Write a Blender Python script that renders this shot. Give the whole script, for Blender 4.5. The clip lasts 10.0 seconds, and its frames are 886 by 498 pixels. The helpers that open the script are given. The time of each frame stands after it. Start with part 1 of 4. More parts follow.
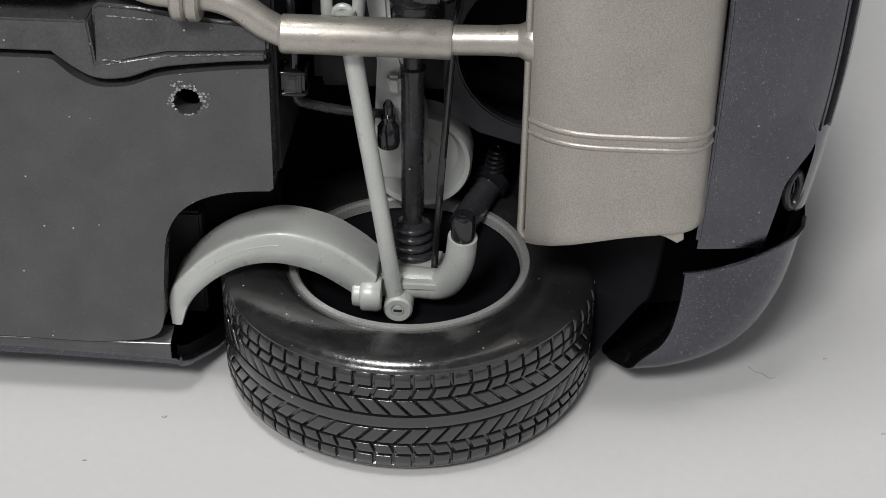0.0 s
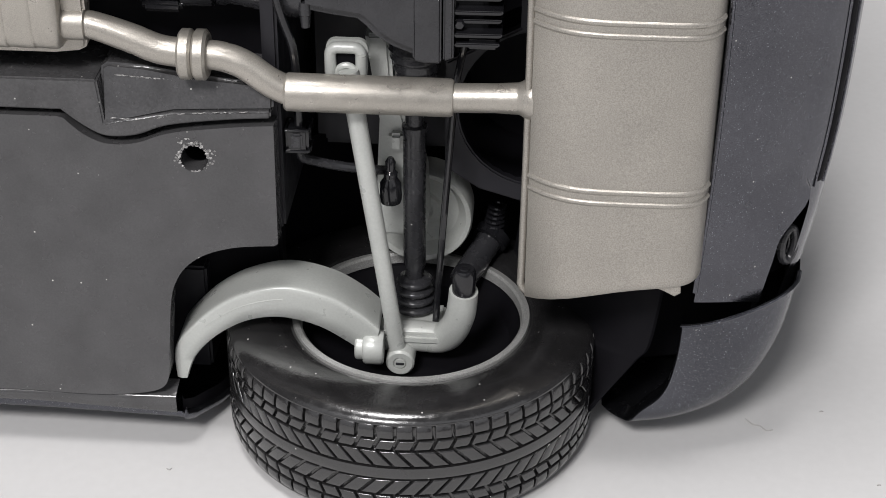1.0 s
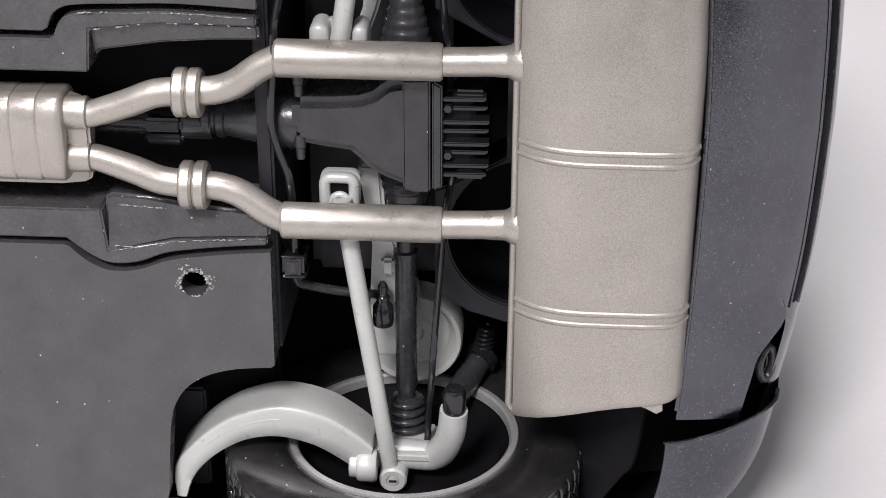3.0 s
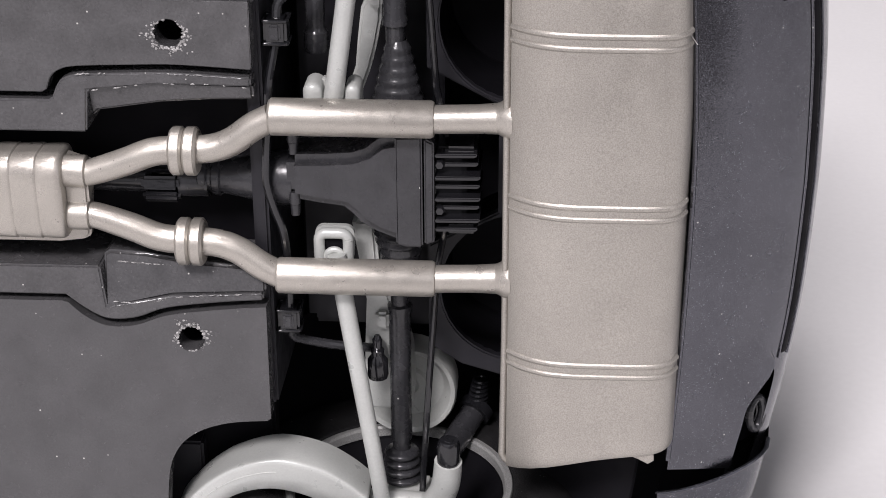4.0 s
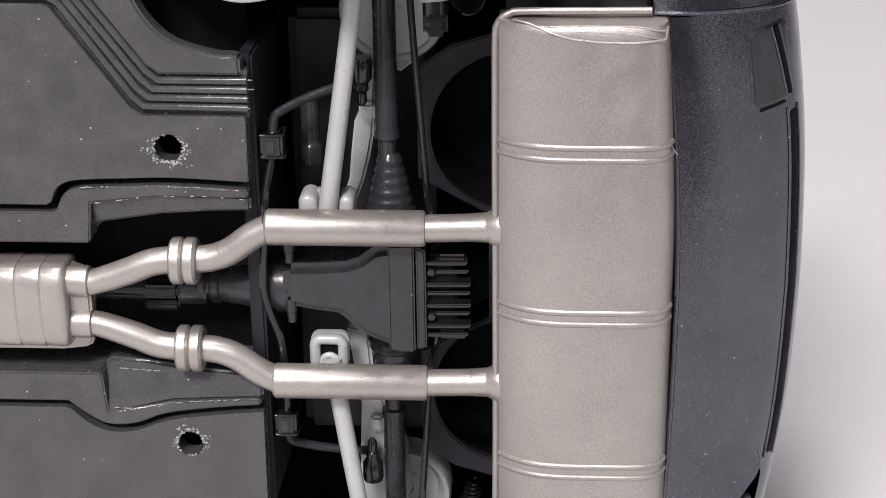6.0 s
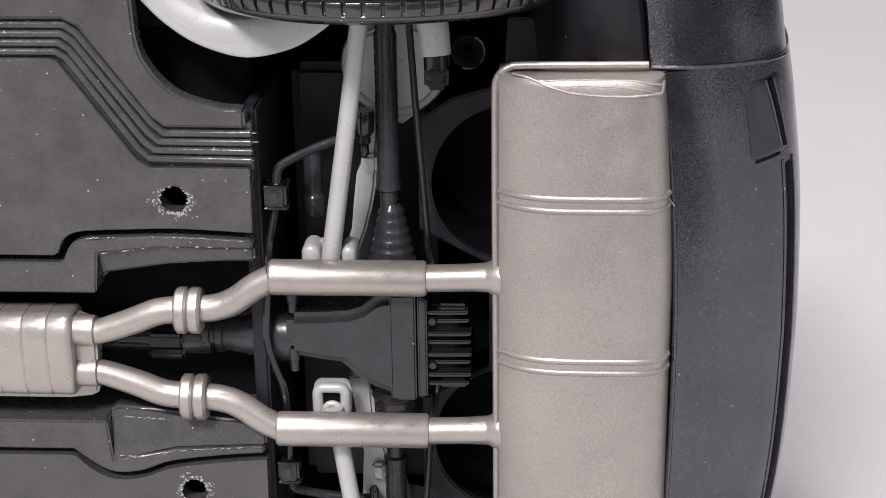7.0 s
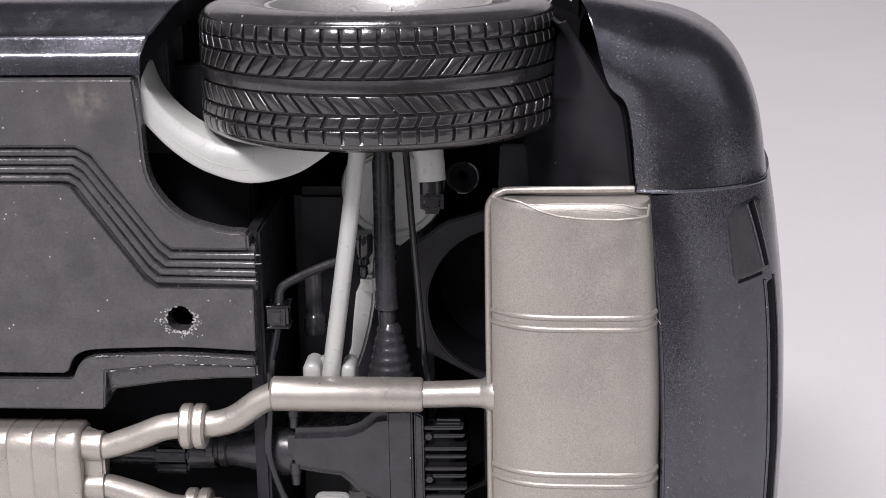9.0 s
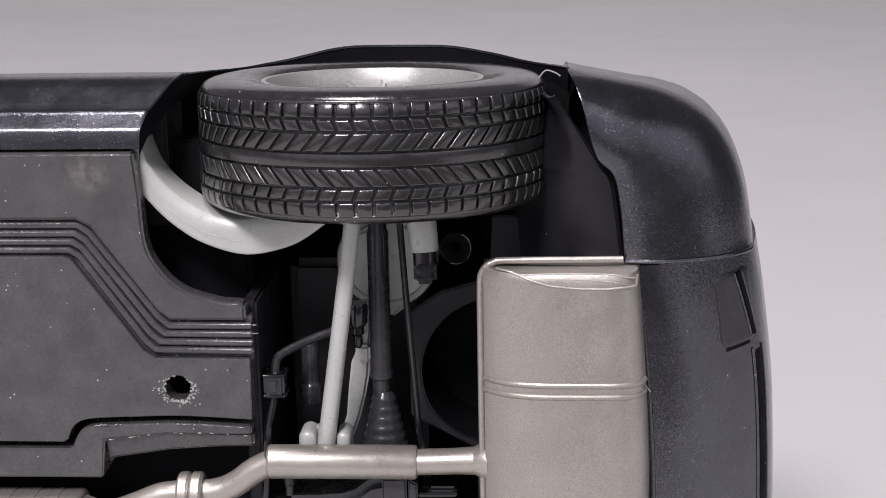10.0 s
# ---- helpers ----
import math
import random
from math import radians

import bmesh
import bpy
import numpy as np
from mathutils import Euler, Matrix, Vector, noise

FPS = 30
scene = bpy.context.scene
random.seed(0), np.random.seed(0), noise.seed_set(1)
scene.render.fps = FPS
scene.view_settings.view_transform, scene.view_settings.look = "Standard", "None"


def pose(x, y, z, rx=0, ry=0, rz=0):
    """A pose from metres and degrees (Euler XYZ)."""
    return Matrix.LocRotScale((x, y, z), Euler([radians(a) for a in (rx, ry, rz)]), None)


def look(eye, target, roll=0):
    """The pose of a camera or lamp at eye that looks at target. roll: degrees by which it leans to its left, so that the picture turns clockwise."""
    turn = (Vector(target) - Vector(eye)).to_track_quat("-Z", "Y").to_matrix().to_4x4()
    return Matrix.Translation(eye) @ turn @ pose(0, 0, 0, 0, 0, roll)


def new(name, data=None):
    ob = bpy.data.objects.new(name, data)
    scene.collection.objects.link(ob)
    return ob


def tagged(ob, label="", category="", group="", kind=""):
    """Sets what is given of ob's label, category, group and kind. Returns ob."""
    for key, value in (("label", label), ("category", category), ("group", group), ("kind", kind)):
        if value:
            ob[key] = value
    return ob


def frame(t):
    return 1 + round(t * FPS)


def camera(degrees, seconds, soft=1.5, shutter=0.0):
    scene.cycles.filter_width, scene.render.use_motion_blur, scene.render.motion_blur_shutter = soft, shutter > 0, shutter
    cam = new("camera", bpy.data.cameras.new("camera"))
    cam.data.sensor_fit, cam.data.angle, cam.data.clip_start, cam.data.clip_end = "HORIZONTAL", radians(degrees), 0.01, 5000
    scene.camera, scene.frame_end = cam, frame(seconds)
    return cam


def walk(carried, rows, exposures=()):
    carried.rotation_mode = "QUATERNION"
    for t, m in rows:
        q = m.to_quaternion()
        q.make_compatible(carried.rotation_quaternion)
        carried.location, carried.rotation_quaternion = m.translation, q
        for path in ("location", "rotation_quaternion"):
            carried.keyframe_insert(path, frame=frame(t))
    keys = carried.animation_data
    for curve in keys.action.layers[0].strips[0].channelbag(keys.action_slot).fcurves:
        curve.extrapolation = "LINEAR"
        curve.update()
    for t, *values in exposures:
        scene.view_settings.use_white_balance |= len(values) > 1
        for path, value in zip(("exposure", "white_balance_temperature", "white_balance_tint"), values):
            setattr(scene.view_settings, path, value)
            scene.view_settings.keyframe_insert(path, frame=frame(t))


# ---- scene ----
# Lengths below are in units of U metres: the scale model car lies on its side, z is across the car,
# y runs from its underside to its roof and x towards its rear bumper; MID is its plane of symmetry.
U, LIFT, MID = 0.00094, 0.75, 50.0

cam = camera(28.87, 10.0, soft=0.9)
ROWS = [
    (0.0, 8.19, -142.59, 112.64, 3.543, -33.392, 0.598),
    (0.5, 8.09, -144.21, 113.49, 3.558, -32.377, 0.589),
    (1.0, 8.36, -145.51, 113.83, 3.612, -31.400, 0.498),
    (1.5, 9.04, -147.05, 115.03, 3.607, -30.337, 0.461),
    (2.0, 9.51, -148.58, 115.99, 3.630, -29.304, 0.360),
    (2.5, 9.42, -150.13, 116.76, 3.587, -28.301, 0.324),
    (4.0, 10.67, -154.00, 119.07, 3.642, -25.671, -0.256),
    (4.5, 11.05, -155.24, 119.74, 3.614, -24.794, -0.373),
    (5.0, 11.14, -156.47, 120.01, 3.634, -23.949, -0.446),
    (5.5, 11.70, -157.72, 120.87, 3.659, -23.079, -0.624),
    (7.0, 12.30, -161.26, 122.79, 3.727, -20.649, -0.785),
    (7.5, 12.62, -163.00, 123.36, 3.763, -19.730, -0.793),
    (8.0, 13.02, -164.59, 123.81, 3.795, -18.719, -0.867),
    (8.5, 13.64, -166.43, 124.56, 3.811, -17.667, -0.966),
    (9.0, 13.67, -168.04, 124.97, 3.824, -16.643, -0.943),
    (9.5, 14.12, -169.98, 125.38, 3.855, -15.480, -0.998),
    (10.0, 14.88, -171.46, 125.70, 3.865, -14.241, -1.108),
]
walk(cam, [(t, pose(x * U, y * U, (z + LIFT) * U, 90 + pitch, 0, yaw) @ pose(0, 0, 0, 0, 0, roll)) for t, x, y, z, yaw, pitch, roll in ROWS],
     exposures=[(0.0, -0.06, 6430, 10), (1.0, 0.22, 6430, 12), (2.5, 0.56, 6430, 17), (4.5, 0.53, 6430, 19), (7.5, 0.48, 6410, 20), (9.0, 0.51, 6410, 20), (9.5, 0.48, 6410, 20), (10.0, 0.33, 6410, 20)])

# ---- light ----
world = bpy.data.worlds.new("room_light")
scene.world = world
world.use_nodes = True
world.node_tree.nodes["Background"].inputs[0].default_value = (0.95, 0.97, 1.0, 1)
world.node_tree.nodes["Background"].inputs[1].default_value = 0.09


def area_lamp(name, eye, target, size, watts, colour):
    data = bpy.data.lights.new(name, "AREA")
    data.shape, data.size, data.size_y, data.energy, data.color = "RECTANGLE", size[0], size[1], watts, colour
    ob = new(name, data)
    ob.matrix_world = look(eye, target)
    return ob


area_lamp("ceiling_lamp", (-0.15, -0.11, 1.30), (0.0, 0.0, 0.03), (0.38, 0.30), 8.4, (1.0, 0.985, 0.96))
area_lamp("ceiling_lamp", (-0.30, -0.98, 1.08), (0.0, 0.0, 0.05), (0.34, 0.26), 15.5, (1.0, 0.985, 0.96))
# Fill lamps added in front and to the right; no window is known.
area_lamp("front_fill_light", (-0.55, -1.5, 0.9), (0.0, 0.0, 0.05), (3.0, 1.9), 7.0, (0.97, 0.98, 1.0))
area_lamp("side_fill_light", (1.3, -1.0, 0.75), (0.0, 0.0, 0.05), (1.5, 1.1), 2.6, (0.97, 0.98, 1.0))


# ---- materials ----
def material(name, base, rough=0.5, metal=0.0, grain=0.0, grain_scale=3.0, patch=0.15, patch_scale=0.08, bump=0.0, bump_scale=6.0,
             flakes=0.0, flake_scale=7.0, flake_colour=(0.8, 0.82, 0.9), coat=0.0, rough_var=0.1, spec=0.5, dust=0.0,
             sparkle=0.0, sparkle_scale=9.0, smudge=None):
    """A surface with grain and patches of tone, fine relief, and flakes or dust specks where wanted."""
    m = bpy.data.materials.new(name)
    m.use_nodes = True
    t = m.node_tree
    n, link = t.nodes, t.links
    p = n["Principled BSDF"]
    co = n.new("ShaderNodeTexCoord").outputs["Object"]

    def noise_at(scale, detail=3.0):
        k = n.new("ShaderNodeTexNoise")
        k.inputs["Scale"].default_value, k.inputs["Detail"].default_value = scale, detail
        link.new(co, k.inputs["Vector"])
        return k.outputs["Fac"]

    def ramp(value, low, high, a, b):
        k = n.new("ShaderNodeMapRange")
        link.new(value, k.inputs[0])
        for slot, v in zip((1, 2, 3, 4), (low, high, a, b)):
            k.inputs[slot].default_value = v
        return k.outputs[0]

    def mix(fac, a, b):
        k = n.new("ShaderNodeMix")
        k.data_type = "RGBA"
        for slot, v in ((0, fac), (6, a), (7, b)):
            if isinstance(v, (tuple, float)):
                k.inputs[slot].default_value = (*v, 1) if isinstance(v, tuple) else v
            else:
                link.new(v, k.inputs[slot])
        return k.outputs[2]

    dark, light = tuple(c * (1 - patch) for c in base), tuple(min(1, c * (1 + patch)) for c in base)
    colour = mix(ramp(noise_at(patch_scale, 4), 0.3, 0.7, 0, 1), dark, light)
    if grain:
        g = ramp(noise_at(grain_scale, 2), 0.25, 0.75, 1 - grain, 1 + grain)
        k = n.new("ShaderNodeVectorMath")
        k.operation = "SCALE"
        link.new(colour, k.inputs[0])
        link.new(g, k.inputs["Scale"])
        colour = k.outputs[0]
    if flakes:
        v = n.new("ShaderNodeTexVoronoi")
        v.inputs["Scale"].default_value = flake_scale
        link.new(co, v.inputs["Vector"])
        w = n.new("ShaderNodeTexWhiteNoise")
        link.new(v.outputs["Position"], w.inputs["Vector"])
        colour = mix(ramp(w.outputs["Value"], 1 - flakes, 1.0, 0, 0.8), colour, flake_colour)
    if dust:
        v = n.new("ShaderNodeTexVoronoi")
        v.inputs["Scale"].default_value = 0.9
        link.new(co, v.inputs["Vector"])
        w = n.new("ShaderNodeTexWhiteNoise")
        link.new(v.outputs["Position"], w.inputs["Vector"])
        near = ramp(v.outputs["Distance"], 0.05, 0.10, 1, 0)
        pick = ramp(w.outputs["Value"], 1 - dust, 1 - dust + 0.02, 0, 1)
        k = n.new("ShaderNodeMath")
        k.operation = "MULTIPLY"
        link.new(near, k.inputs[0])
        link.new(pick, k.inputs[1])
        colour = mix(k.outputs[0], colour, (0.55, 0.54, 0.52))
    if smudge:                       # one dull brownish stain at a place of its own
        d = n.new("ShaderNodeVectorMath")
        d.operation = "DISTANCE"
        link.new(co, d.inputs[0])
        d.inputs[1].default_value = smudge[:3]
        k = n.new("ShaderNodeMath")
        k.operation = "MULTIPLY"
        link.new(ramp(d.outputs["Value"], smudge[3] * 0.35, smudge[3], 1, 0), k.inputs[0])
        link.new(ramp(noise_at(0.9, 4), 0.35, 0.65, 0, 0.8), k.inputs[1])
        colour = mix(k.outputs[0], colour, (0.17, 0.155, 0.14))
    link.new(colour, p.inputs["Base Color"])
    link.new(ramp(noise_at(patch_scale * 3 + 0.05), 0.3, 0.7, max(0.02, rough - rough_var), min(1, rough + rough_var)), p.inputs["Roughness"])
    p.inputs["Metallic"].default_value = metal
    p.inputs["Specular IOR Level"].default_value = spec
    p.inputs["Coat Weight"].default_value = coat
    p.inputs["Coat Roughness"].default_value = 0.12
    if bump:
        b = n.new("ShaderNodeBump")
        b.inputs["Strength"].default_value, b.inputs["Distance"].default_value = bump, 0.00006
        link.new(noise_at(bump_scale, 3), b.inputs["Height"])
        link.new(b.outputs[0], p.inputs["Normal"])
    if sparkle:                      # flakes that lie a little askew, each its own way
        v = n.new("ShaderNodeTexVoronoi")
        v.inputs["Scale"].default_value = sparkle_scale
        link.new(co, v.inputs["Vector"])
        tilt, scale, total = n.new("ShaderNodeVectorMath"), n.new("ShaderNodeVectorMath"), n.new("ShaderNodeVectorMath")
        tilt.operation, scale.operation, total.operation = "SUBTRACT", "SCALE", "ADD"
        link.new(v.outputs["Color"], tilt.inputs[0])
        tilt.inputs[1].default_value = (0.5, 0.5, 0.5)
        link.new(tilt.outputs[0], scale.inputs[0])
        scale.inputs["Scale"].default_value = sparkle
        link.new(b.outputs[0] if bump else n.new("ShaderNodeNewGeometry").outputs["Normal"], total.inputs[0])
        link.new(scale.outputs[0], total.inputs[1])
        unit = n.new("ShaderNodeVectorMath")
        unit.operation = "NORMALIZE"
        link.new(total.outputs[0], unit.inputs[0])
        link.new(unit.outputs[0], p.inputs["Normal"])
    return m


TABLE = material("matt_white_sheet", (0.53, 0.526, 0.524), 0.55, grain=0.02, grain_scale=900, patch=0.03, patch_scale=9, spec=0.25)
PAN = material("black_moulded_plastic", (0.064, 0.063, 0.065), 0.20, grain=0.12, grain_scale=5, patch=0.14, patch_scale=0.2, bump=0.22, bump_scale=2.2, dust=0.10, rough_var=0.12)
WORN = material("black_worn_plastic", (0.064, 0.063, 0.065), 0.20, grain=0.18, grain_scale=4, patch=0.2, patch_scale=0.3, bump=0.6, bump_scale=2.6, dust=0.28, rough_var=0.14)
STAINED = material("black_stained_plastic", (0.064, 0.063, 0.065), 0.22, grain=0.18, grain_scale=5, patch=0.2, patch_scale=0.2, bump=0.6, bump_scale=2.4, dust=0.28, rough_var=0.14, smudge=(-33.1, -0.9, 90.4, 2.6))
BLACK = material("black_satin_plastic", (0.030, 0.030, 0.033), 0.25, grain=0.1, patch=0.2, patch_scale=0.3, bump=0.25, bump_scale=2.5, dust=0.06)
# Near-black and dull: the shade inside recesses is put into this colour.
WELL = material("black_recess_shade", (0.006, 0.0057, 0.0072), 0.6, patch=0.2, patch_scale=0.1, spec=0.08)
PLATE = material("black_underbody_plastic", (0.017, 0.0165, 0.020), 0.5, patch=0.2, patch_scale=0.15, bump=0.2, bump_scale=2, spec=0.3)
GLOSS = material("black_gloss_plastic", (0.012, 0.012, 0.014), 0.12, patch=0.2, bump=0.22, bump_scale=2.0, spec=0.6, rough_var=0.05)
LINER = material("black_arch_plastic", (0.012, 0.0115, 0.014), 0.38, patch=0.2, patch_scale=0.15, spec=0.3, dust=0.08)
RUBBER = material("black_tyre_rubber", (0.016, 0.0155, 0.016), 0.20, grain=0.2, grain_scale=4, patch=0.25, patch_scale=0.3, bump=0.3, bump_scale=3.5, dust=0.28, spec=0.85, rough_var=0.08, coat=0.4)
EXHAUST = material("champagne_metal_paint", (0.385, 0.362, 0.326), 0.38, 0.6, grain=0.22, grain_scale=8, patch=0.07, patch_scale=0.12, bump=0.4, bump_scale=7, sparkle=0.08, sparkle_scale=8)
PIPE = material("champagne_pipe_paint", (0.415, 0.390, 0.350), 0.36, 0.6, grain=0.16, grain_scale=9, patch=0.06, patch_scale=0.2, bump=0.25, bump_scale=7, sparkle=0.06, sparkle_scale=9)
ARM = material("pale_grey_plastic", (0.47, 0.482, 0.46), 0.36, 0.15, grain=0.05, grain_scale=4, patch=0.05, patch_scale=0.2, bump=0.1, bump_scale=3)
RIM = material("silver_wheel_paint", (0.42, 0.42, 0.41), 0.38, 0.5, grain=0.3, grain_scale=7, patch=0.08, bump=0.5, bump_scale=8, sparkle=0.15, sparkle_scale=8)
PAINT = material("dark_flake_paint", (0.092, 0.094, 0.108), 0.24, 0.96, flakes=0.035, flake_scale=13, flake_colour=(0.5, 0.51, 0.55), bump=0.14, bump_scale=7, grain=0.3, grain_scale=9, patch=0.12, patch_scale=0.1, coat=0.2, sparkle=0.11, sparkle_scale=10, dust=0.09, rough_var=0.05)
COVER = material("dark_grey_flake_plastic", (0.110, 0.111, 0.126), 0.235, 0.97, grain=0.3, grain_scale=9, patch=0.12, patch_scale=0.1, bump=0.12, bump_scale=7, coat=0.2, sparkle=0.12, sparkle_scale=10, flakes=0.03, flake_scale=15, flake_colour=(0.45, 0.46, 0.50), dust=0.10, rough_var=0.05)
SCUFF_GLINT = material("scuff_and_glint_burr", (0.27, 0.265, 0.26), 0.45, grain=0.6, grain_scale=6, patch=0.6, patch_scale=3, bump=0.6, bump_scale=6)
FIBRE = material("dust_fibre", (0.35, 0.34, 0.33), 0.8)
UNSEEN_TOP = material("dark_unseen_top", (0.034, 0.028, 0.024), 0.45, grain=0.2, grain_scale=30, patch=0.2, patch_scale=4)

# ---- mesh helpers ----
car = new("model_car")
tagged(car, "dark scale model car lying on its side on white", "model car")
car.scale, car.location = (U, U, U), (0, 0, LIFT * U)


def part(name, bm, mat, parent=None, label="", smooth=35):
    bmesh.ops.recalc_face_normals(bm, faces=bm.faces)
    mesh = bpy.data.meshes.new(name)
    for f in bm.faces:
        f.smooth = True
    bm.to_mesh(mesh)
    bm.free()
    mesh.set_sharp_from_angle(angle=radians(smooth))
    mesh.materials.append(mat)
    ob = new(name, mesh)
    ob.parent = parent or car
    if label:
        tagged(ob, label)
    return ob


def curve_points(pts, n=8):
    """A smooth line through points (any dimension)."""
    p = [Vector(q) for q in pts]
    out = []
    for i in range(len(p) - 1):
        a, b, c, d = p[max(i - 1, 0)], p[i], p[i + 1], p[min(i + 2, len(p) - 1)]
        for j in range(n):
            t = j / n
            out.append(0.5 * (2 * b + (c - a) * t + (2 * a - 5 * b + 4 * c - d) * t * t + (3 * b - a - 3 * c + d) * t ** 3))
    return out + [p[-1]]


def tube(bm, path, radius, segs=16, squash=1.0, up=(0, 1, 0)):
    """A round bar along a path; radius: a number or a function of the way along it, 0 to 1."""
    rings = []
    up = Vector(up)
    for i, p in enumerate(path):
        d = (path[min(i + 1, len(path) - 1)] - path[max(i - 1, 0)]).normalized()
        a = d.cross(up)
        a = a.normalized() if a.length > 1e-4 else Vector((1, 0, 0))
        b = a.cross(d).normalized()
        r = radius(i / (len(path) - 1)) if callable(radius) else radius
        rings.append([bm.verts.new(p + a * (r * math.cos(k * math.tau / segs)) + b * (r * squash * math.sin(k * math.tau / segs))) for k in range(segs)])
    for a, b in zip(rings, rings[1:]):
        for k in range(segs):
            bm.faces.new((a[k], a[(k + 1) % segs], b[(k + 1) % segs], b[k]))
    bm.faces.new(rings[0][::-1]), bm.faces.new(rings[-1])
    return bm


def lathe(bm, profile, centre, axis="z", segs=48, closed=False):
    """Turns (radius, along) points round an axis through centre."""
    cx, cy, cz = centre
    rings = []
    for k in range(segs):
        c, s = math.cos(k * math.tau / segs), math.sin(k * math.tau / segs)
        row = []
        for r, h in profile:
            q = {"z": (r * c, r * s, h), "y": (r * c, h, r * s), "x": (h, r * c, r * s)}[axis]
            row.append(bm.verts.new((cx + q[0], cy + q[1], cz + q[2])))
        rings.append(row)
    n = len(profile)
    for k in range(segs):
        a, b = rings[k], rings[(k + 1) % segs]
        for i in range(n if closed else n - 1):
            bm.faces.new((a[i], a[(i + 1) % n], b[(i + 1) % n], b[i]))
    if not closed:
        bmesh.ops.remove_doubles(bm, verts=bm.verts, dist=1e-4)
    return bm


def bevel_sharp(bm, width, segments=2, angle=50):
    edges = [e for e in bm.edges if len(e.link_faces) == 2 and e.calc_face_angle(0) > radians(angle)]
    if width and edges:
        bmesh.ops.bevel(bm, geom=edges, offset=width, segments=segments, affect="EDGES", clamp_overlap=True)
    return bm


def prism(bm, outline, y0, y1, bevel=0.2, holes=(), segments=2):
    """A plate: the outline in (x, z), from y0 (the side that faces out) to y1, with round holes (x, z, r)."""
    loops = [outline] + [[(x + r * math.cos(k * math.tau / 40), z + r * math.sin(k * math.tau / 40)) for k in range(40)] for x, z, r in holes]
    edges = []
    for loop in loops:
        vs = [bm.verts.new((x, y0, z)) for x, z in loop]
        edges += [bm.edges.new((vs[i], vs[(i + 1) % len(vs)])) for i in range(len(vs))]
    bmesh.ops.triangle_fill(bm, edges=edges, use_beauty=True, use_dissolve=not holes)
    faces = list(bm.faces)
    got = bmesh.ops.extrude_face_region(bm, geom=faces)
    bmesh.ops.translate(bm, verts=[v for v in got["geom"] if isinstance(v, bmesh.types.BMVert)], vec=(0, y1 - y0, 0))
    bmesh.ops.recalc_face_normals(bm, faces=bm.faces)
    return bevel_sharp(bm, bevel, segments, 70)


def block(bm, x0, x1, y0, y1, z0, z1, bevel=0.2):
    made = bmesh.ops.create_cube(bm, size=1.0)["verts"]
    for v in made:
        v.co = ((x0 + x1) / 2 + v.co.x * (x1 - x0), (y0 + y1) / 2 + v.co.y * (y1 - y0), (z0 + z1) / 2 + v.co.z * (z1 - z0))
    edges = {e for v in made for e in v.link_edges}
    if bevel:
        bmesh.ops.bevel(bm, geom=list(edges), offset=bevel, segments=2, affect="EDGES", clamp_overlap=True)
    return bm


def sheet(bm, rows):
    """A skin through rows of points."""
    vs = [[bm.verts.new(p) for p in row] for row in rows]
    for a, b in zip(vs, vs[1:]):
        for i in range(len(a) - 1):
            bm.faces.new((a[i], a[i + 1], b[i + 1], b[i]))
    return bm


def up(z, high):
    """z on the low side of the car, or its mirror on the high side."""
    return 2 * MID - z if high else z


def ring_path(cx, cy, cz, r, n=24, axis="y", squash=1.0):
    return [Vector((cx + r * math.cos(k * math.tau / n), cy, cz + r * squash * math.sin(k * math.tau / n))) for k in range(n + 1)]


B = bmesh.new

# ---- the table and what stands round it ----
bm = B()
back = [(0.4, 0.0), (0.95, 0.0)] + [(0.95 + 0.3 * math.sin(k * math.pi / 20), 0.3 - 0.3 * math.cos(k * math.pi / 20)) for k in range(1, 11)] + [(1.25, 0.7)]
# Unseen front edge, notched so that the bumper reflects the dark top.
sheet(bm, [[(x, y, z) for y, z in [(e, -0.0005), (e + 0.002, 0.0), (e * 0.5, 0.0), (0.0, 0.0), (0.2, 0.0)] + back] for x, e in ((-0.75, -0.36), (-0.06, -0.33), (0.02, -0.152), (0.25, -0.134), (0.36, -0.36), (0.75, -0.40))])
ob = part("backdrop", bm, TABLE)
ob.parent = None
tagged(ob, "plain white sheet lying flat and rising behind", "backdrop", kind="structure")
# Unseen dark top, added for the dark reflections in the upper bumper.
bm = B()
block(bm, -0.95, 0.95, -0.7, 1.3, -0.04, -0.002, 0.001)
ob = part("floor", bm, UNSEEN_TOP)
ob.parent = None
tagged(ob, "unseen dark top added under the white sheet for reflections", "floor", kind="structure")

# ---- wheels ----
WX, WY, WR, WZ = -4.6, 7.45, 19.5, 6.4


